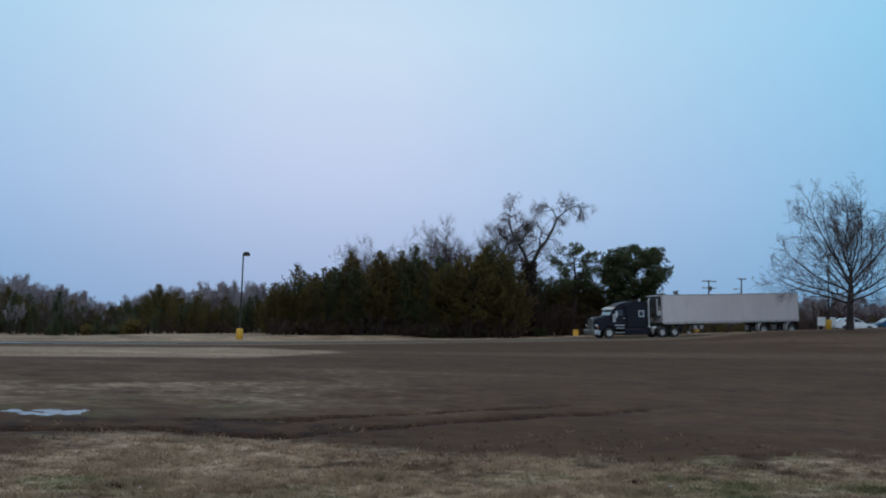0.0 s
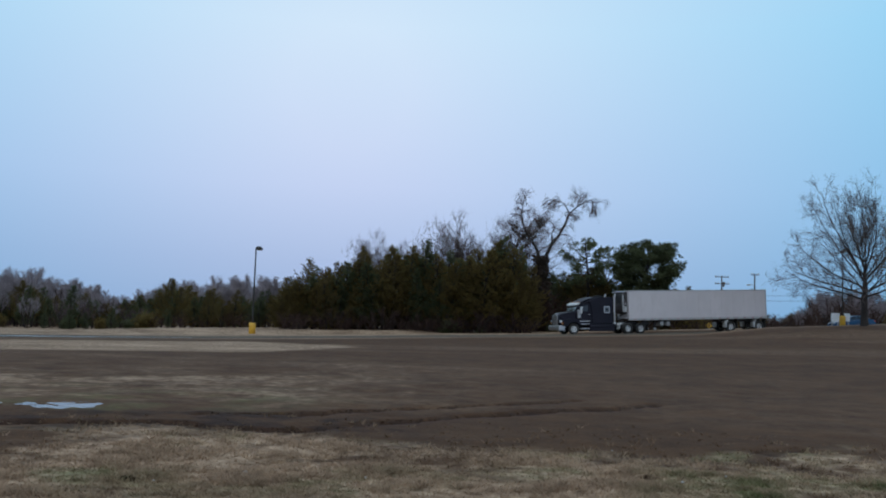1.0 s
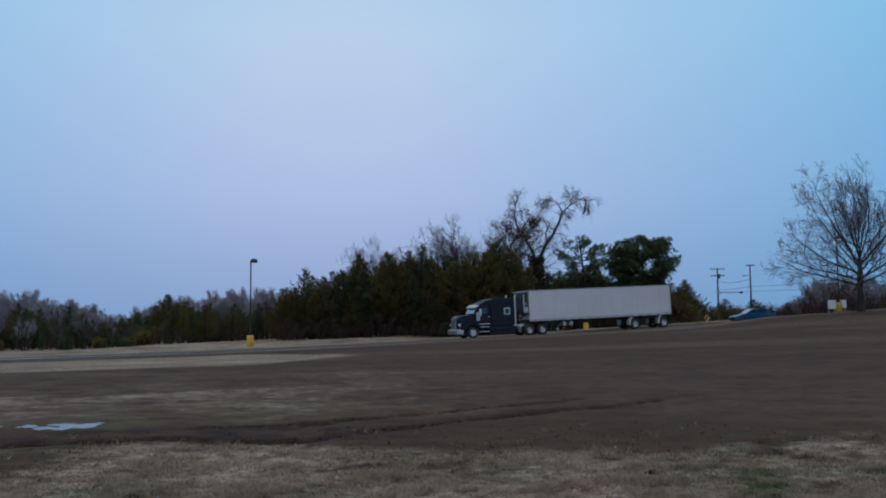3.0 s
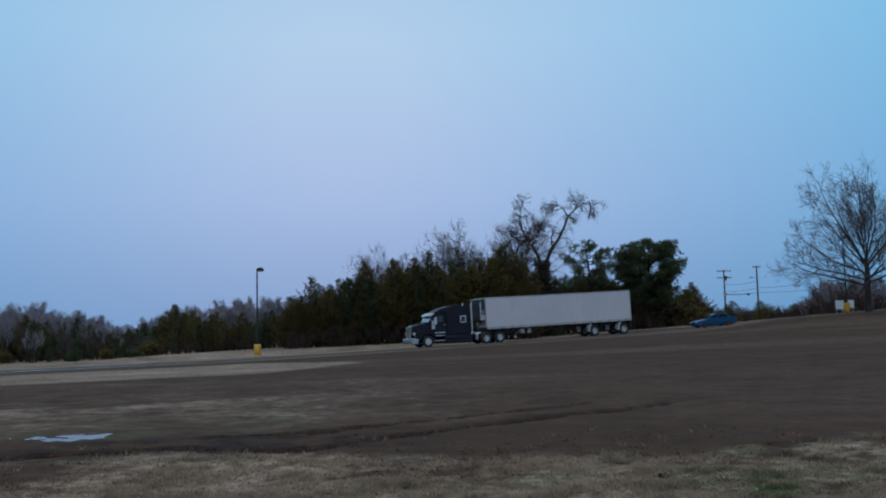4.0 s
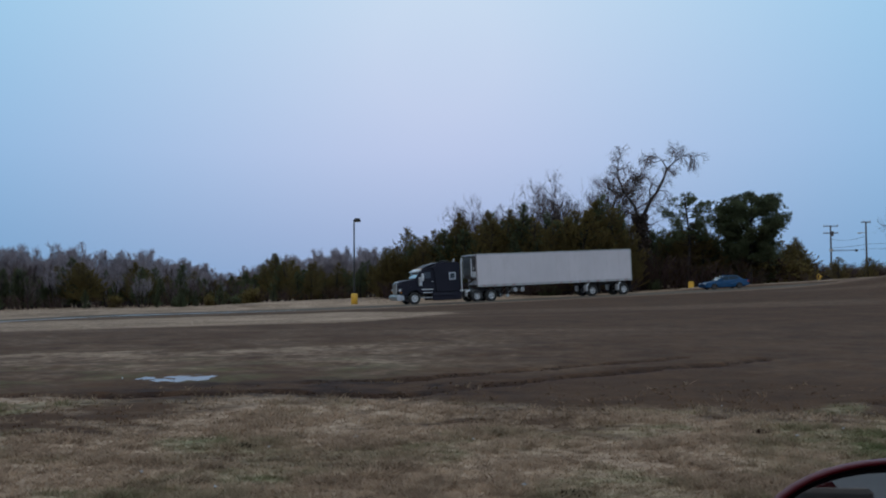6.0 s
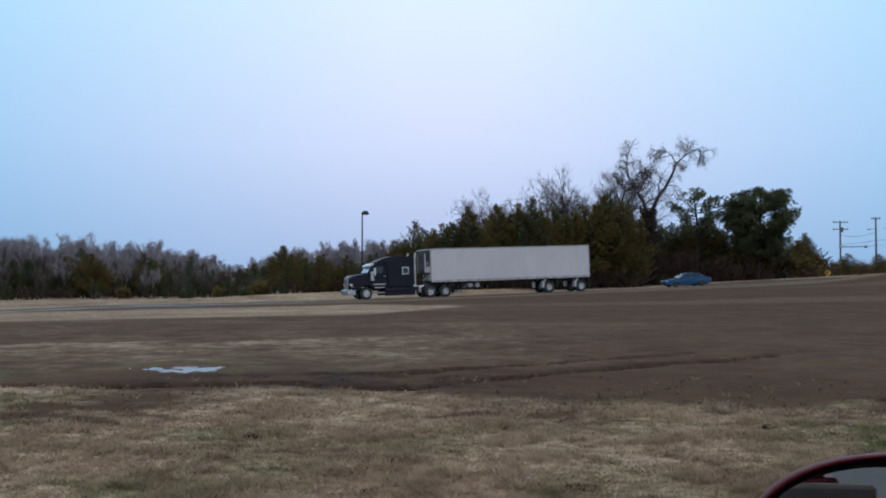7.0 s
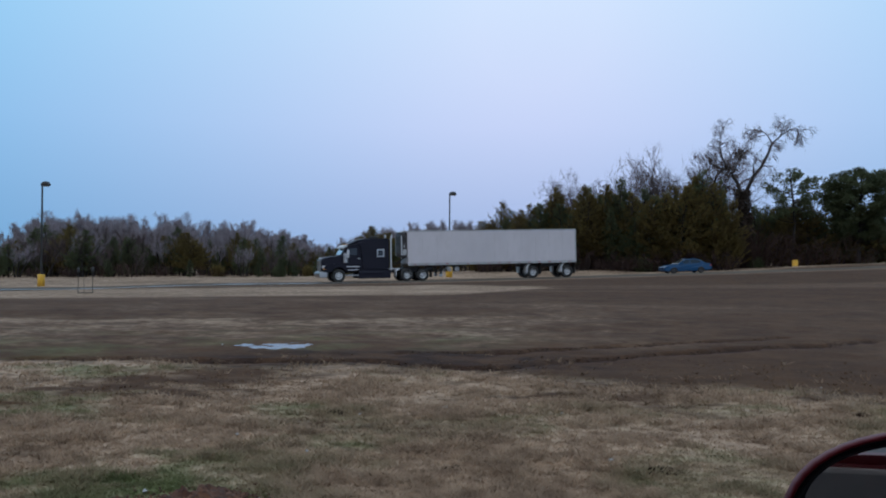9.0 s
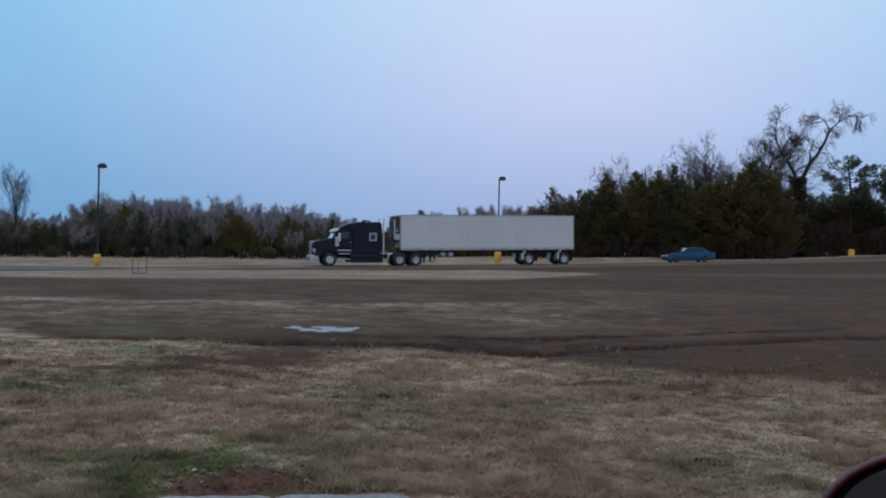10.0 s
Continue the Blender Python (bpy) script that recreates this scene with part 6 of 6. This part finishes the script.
    part("grille", box(-0.02, 0.012, -0.4, 0.4, 0.5, 0.6, 0.01), M_BLACK, t)
    part("bumper", box(-0.08, 0.04, -0.74, 0.74, 0.34, 0.46, 0.03, 2), paint, t)
    part("plate", box(-4.79, -4.77, -0.25, 0.25, 0.62, 0.74), M_SIGNWHITE, t, "blank number plate")
    part("underbody", box(-4.4, -0.3, -0.7, 0.7, 0.16, 0.4), M_FRAME, t)
    wheels = []
    for x in (fx, rx):
        for sgn in (1, -1):
            wheels.append((wheel(t, x, sgn * 0.77, 0.32, 0.2, 0.2, sgn, 5, 0.0, M_REEFER), x, sgn * 0.77, 0.32))
    return t, wheels


tractor, tractor_wheels = build_tractor()
trailer, trailer_wheels = build_trailer()
blue_car, blue_wheels = build_sedan("blue_sedan", "teal blue saloon car driving behind the truck", M_BLUE)
white_car, white_wheels = build_sedan("white_sedan", "white saloon car driving the other way", M_WHITECAR)

blue_car.scale = white_car.scale = (0.93, 0.93, 0.89)


# ---- the red car by whose window the camera is held ----
def build_red_car():
    t = thing("red_car", "dark red car door with its wing mirror", "car", at=pose(0.24, 0.52, 0.03))
    eye = Vector((0, 0, EYE))
    turn = pose(0, 0, 0, 90 + 1.96, 0.02, 7.16)
    centre = eye + (turn @ Vector((0.325, -0.210, -0.65))) - Vector((0.24, 0.52, 0.03))
    head = Matrix.Translation(centre) @ turn

    def outline(k, sx, sy, z, n=48, e=2.4):
        a = 2 * math.pi * k / n
        c, s = math.cos(a), math.sin(a)
        return Vector((0.117 * sx * math.copysign(abs(c) ** (2 / e), c), 0.071 * sy * math.copysign(abs(s) ** (2 / e), s), z))

    def shell(rings, close_first, close_last):
        bm = bmesh.new()
        vs = [[bm.verts.new(outline(k, sx, sy, z)) for k in range(48)] for sx, sy, z in rings]
        for a, b in zip(vs, vs[1:]):
            for k in range(48):
                bm.faces.new((a[k], a[(k + 1) % 48], b[(k + 1) % 48], b[k]))
        if close_first:
            bm.faces.new(vs[0][::-1])
        if close_last:
            bm.faces.new(vs[-1])
        return bm
    m = part("wing_mirror", shell([(0.3, 0.3, -0.075), (0.55, 0.55, -0.068), (0.76, 0.74, -0.05), (0.92, 0.90, -0.024), (0.99, 0.985, -0.007), (0.995, 0.99, 0.0), (0.985, 0.975, 0.004), (0.972, 0.955, 0.003), (0.968, 0.95, -0.004)], True, False), M_CARRED, t, "glossy dark red mirror housing", at=head, smooth=True)
    part("bezel", shell([(0.968, 0.95, -0.004), (0.95, 0.925, 0.0), (0.92, 0.885, -0.004), (0.895, 0.85, -0.012), (0.855, 0.80, -0.021), (0.81, 0.75, -0.03)], False, False), M_BLACK, m, "black inner surround", smooth=True)
    glass = shell([(0.835, 0.785, -0.0155), (0.833, 0.783, -0.0145)], False, True)
    # the pane is set a few degrees inwards and up, towards the added lining
    bmesh.ops.rotate(glass, cent=(0.03, 0.0, -0.017), matrix=Matrix.Rotation(radians(-6.5), 3, "Y") @ Matrix.Rotation(radians(-3.5), 3, "X"), verts=glass.verts[:])
    part("mirror_glass", glass, M_MIRROR, m)
    part("mirror_foot", cyl((0.06, -0.02, 1.06), (centre.x + 0.02, centre.y + 0.01, centre.z - 0.05), 0.04, 0.03, 10), M_BLACK, t)
    arch = [(1.3 + 0.42 * math.cos(a), 0.34 + 0.42 * math.sin(a)) for a in [math.pi * (1 - k / 9) for k in range(10)]]
    rear_arch = [(x - 2.75, z) for x, z in arch]
    for y in (-0.1, -1.8):
        part("door", prism([(-0.6, 0.32), (0.55, 0.32), (0.6, 0.95), (0.5, 1.08), (-0.6, 1.08)], y, y + 0.1, 0.025, 2), M_CARRED, t, "dark red door below the open window")
        part("rear_door", prism([(-0.98, 0.8), (-0.98, 0.62), (-0.8, 0.32), (-0.62, 0.32), (-0.62, 1.08), (-1.5, 1.06), (-1.5, 0.82)], y, y + 0.1, 0.02, 2), M_CARRED, t)
        part("door_sill", box(-0.85, 0.62, y, y + 0.095, 0.2, 0.31, 0.02), M_BLACK, t)
        part("front_fender", prism([(0.64, 0.22), (0.86, 0.22)] + arch + [(2.0, 0.3), (2.05, 0.6), (1.9, 0.85), (0.66, 0.97)], y, y + 0.1, 0.02, 2), M_CARRED, t)
        part("rear_fender", prism(rear_arch + [(-2.3, 0.34), (-2.35, 0.8), (-2.2, 1.0), (-1.52, 1.05), (-1.52, 0.84), (-1.88, 0.8)][:4] + [(-1.52, 0.8)], y, y + 0.1), M_CARRED, t)
    for y in (-0.1, -1.8):
        yy = (y + 0.02, y + 0.09)
        part("windscreen_pillar", prism([(0.95, 0.98), (1.03, 0.98), (0.66, 1.76), (0.58, 1.76)], *yy, 0.01), M_CARRED, t)
        part("door_pillar", prism([(-1.02, 1.07), (-0.94, 1.07), (-0.98, 1.76), (-1.06, 1.76)], *yy, 0.01), M_BLACK, t)
        part("rear_pillar", prism([(-2.2, 1.0), (-1.75, 1.0), (-1.7, 1.76), (-1.95, 1.76)], *yy, 0.01), M_CARRED, t)
        part("rear_window", prism([(-1.74, 1.06), (-1.03, 1.08), (-1.07, 1.75), (-1.69, 1.75)], y + 0.045, y + 0.055), M_GLASS, t)
    part("roof", prism([(-1.95, 1.75), (0.64, 1.75), (0.5, 1.81), (-0.6, 1.84), (-1.8, 1.81)], -1.79, 0.0, 0.02, 2), M_CARRED, t, "dark red roof over the open window")
    part("windscreen", prism([(0.99, 0.99), (1.0, 0.99), (0.63, 1.75), (0.62, 1.75)], -1.7, -0.09), M_GLASS, t)
    # unseen lining, added to give the mirror something tan grey to reflect
    part("carpet", box(-1.6, 0.6, -1.68, -0.12, 0.283, 0.3), M_LINING, t, "unseen tan grey carpet")
    part("seat_cushion", box(-0.6, 0.05, -0.72, -0.2, 0.3, 0.72, 0.06, 2), M_LINING, t, "unseen tan grey cloth seat")
    part("headliner", box(-1.8, 0.5, -1.7, -0.09, 1.715, 1.742), M_LINING, t, "unseen tan grey cloth headliner")
    part("door_panel", box(-0.95, 0.6, -1.695, -1.66, 0.35, 1.05, 0.01), M_LINING, t, "unseen tan grey inner door panel")
    part("bonnet", prism([(0.66, 0.9), (1.95, 0.8), (1.95, 0.86), (0.66, 0.98)], -1.68, -0.11, 0.01), M_CARRED, t)
    part("boot_lid", prism([(-2.25, 0.9), (-1.55, 0.98), (-1.55, 1.04), (-2.25, 0.99)], -1.68, -0.11, 0.01), M_CARRED, t)
    part("bumper", box(1.98, 2.12, -1.66, -0.12, 0.3, 0.6, 0.04, 2), M_CARRED, t)
    part("floor_pan", box(-2.2, 1.95, -1.68, -0.11, 0.22, 0.28), M_FRAME, t)
    for x in (1.3, -1.45):
        wheel(t, x, -0.13, 0.34, 0.22, 0.22, 1, 5)
        wheel(t, x, -1.67, 0.34, 0.22, 0.22, -1, 5)
        part("axle", cyl((x, -1.6, 0.34), (x, -0.2, 0.34), 0.04, 0.04, 8), M_FRAME, t)


build_red_car()


# ---- what moves ----
def lane_pose(x, back, ahead, side, lift=0.06):
    """A vehicle on the road, nose towards lower x: its reference at x on the near line, turned by the line from back to ahead."""
    f = 1 / math.hypot(1, road_slope(x))
    xa, xb = x - ahead * f, x + back * f
    dx, dy, dz = xa - xb, road_y(xa) - road_y(xb), road_z(xa) - road_z(xb)
    yaw = math.atan2(dy, dx)
    n = math.hypot(1, road_slope(x))
    return pose(x - road_slope(x) / n * side, road_y(x) + side / n, road_z(x) + lift, 0, -math.degrees(math.atan2(dz, math.hypot(dx, dy))), math.degrees(yaw))


def truck_x(t):
    return 21.33 - 4.758 * t + 0.00735 * t * t + 0.00225 * t ** 3


def blue_x(t):
    return 43.68 - 5.58 * t + 0.1285 * t * t - 0.00348 * t ** 3


def travelled(path_x):
    def along(t):
        x0, total, x = path_x(0), 0.0, path_x(0)
        for k in range(1, 21):
            xn = path_x(t * k / 20)
            total += abs(xn - x) * math.hypot(1, road_slope((x + xn) / 2))
            x = xn
        return total
    return along


def motions():
    times = [k / 5 for k in range(51)]
    walk(tractor, [(t, lane_pose(truck_x(t), 0.55, 5.75, 1.3)) for t in times])
    walk(trailer, [(t, lane_pose(truck_x(t), 12.4, 0.0, 1.3)) for t in times])
    walk(blue_car, [(t, lane_pose(blue_x(t), 3.6, -0.9, 1.3)) for t in times])
    for wheels, path_x in ((tractor_wheels, truck_x), (trailer_wheels, truck_x), (blue_wheels, blue_x)):
        for w, x, y, r in wheels:
            walk(w, rows_of_wheel(x, y, r, travelled(path_x)))
    white = []
    for t in times:
        x = 42.0 + 11.0 * t
        s = road_slope(x)
        n = math.hypot(1, s)
        white.append((t, pose(x + s / n * 2.4, road_y(x) - 2.4 / n, road_z(x) + 0.06, 0, 0, math.degrees(math.atan2(s, 1)))))
    walk(white_car, white)
    for w, x, y, r in white_wheels:
        walk(w, [(k / 30, pose(x, y, r, 0, math.degrees(11.6 * k / 30 / r), 0)) for k in range(301)])


motions()
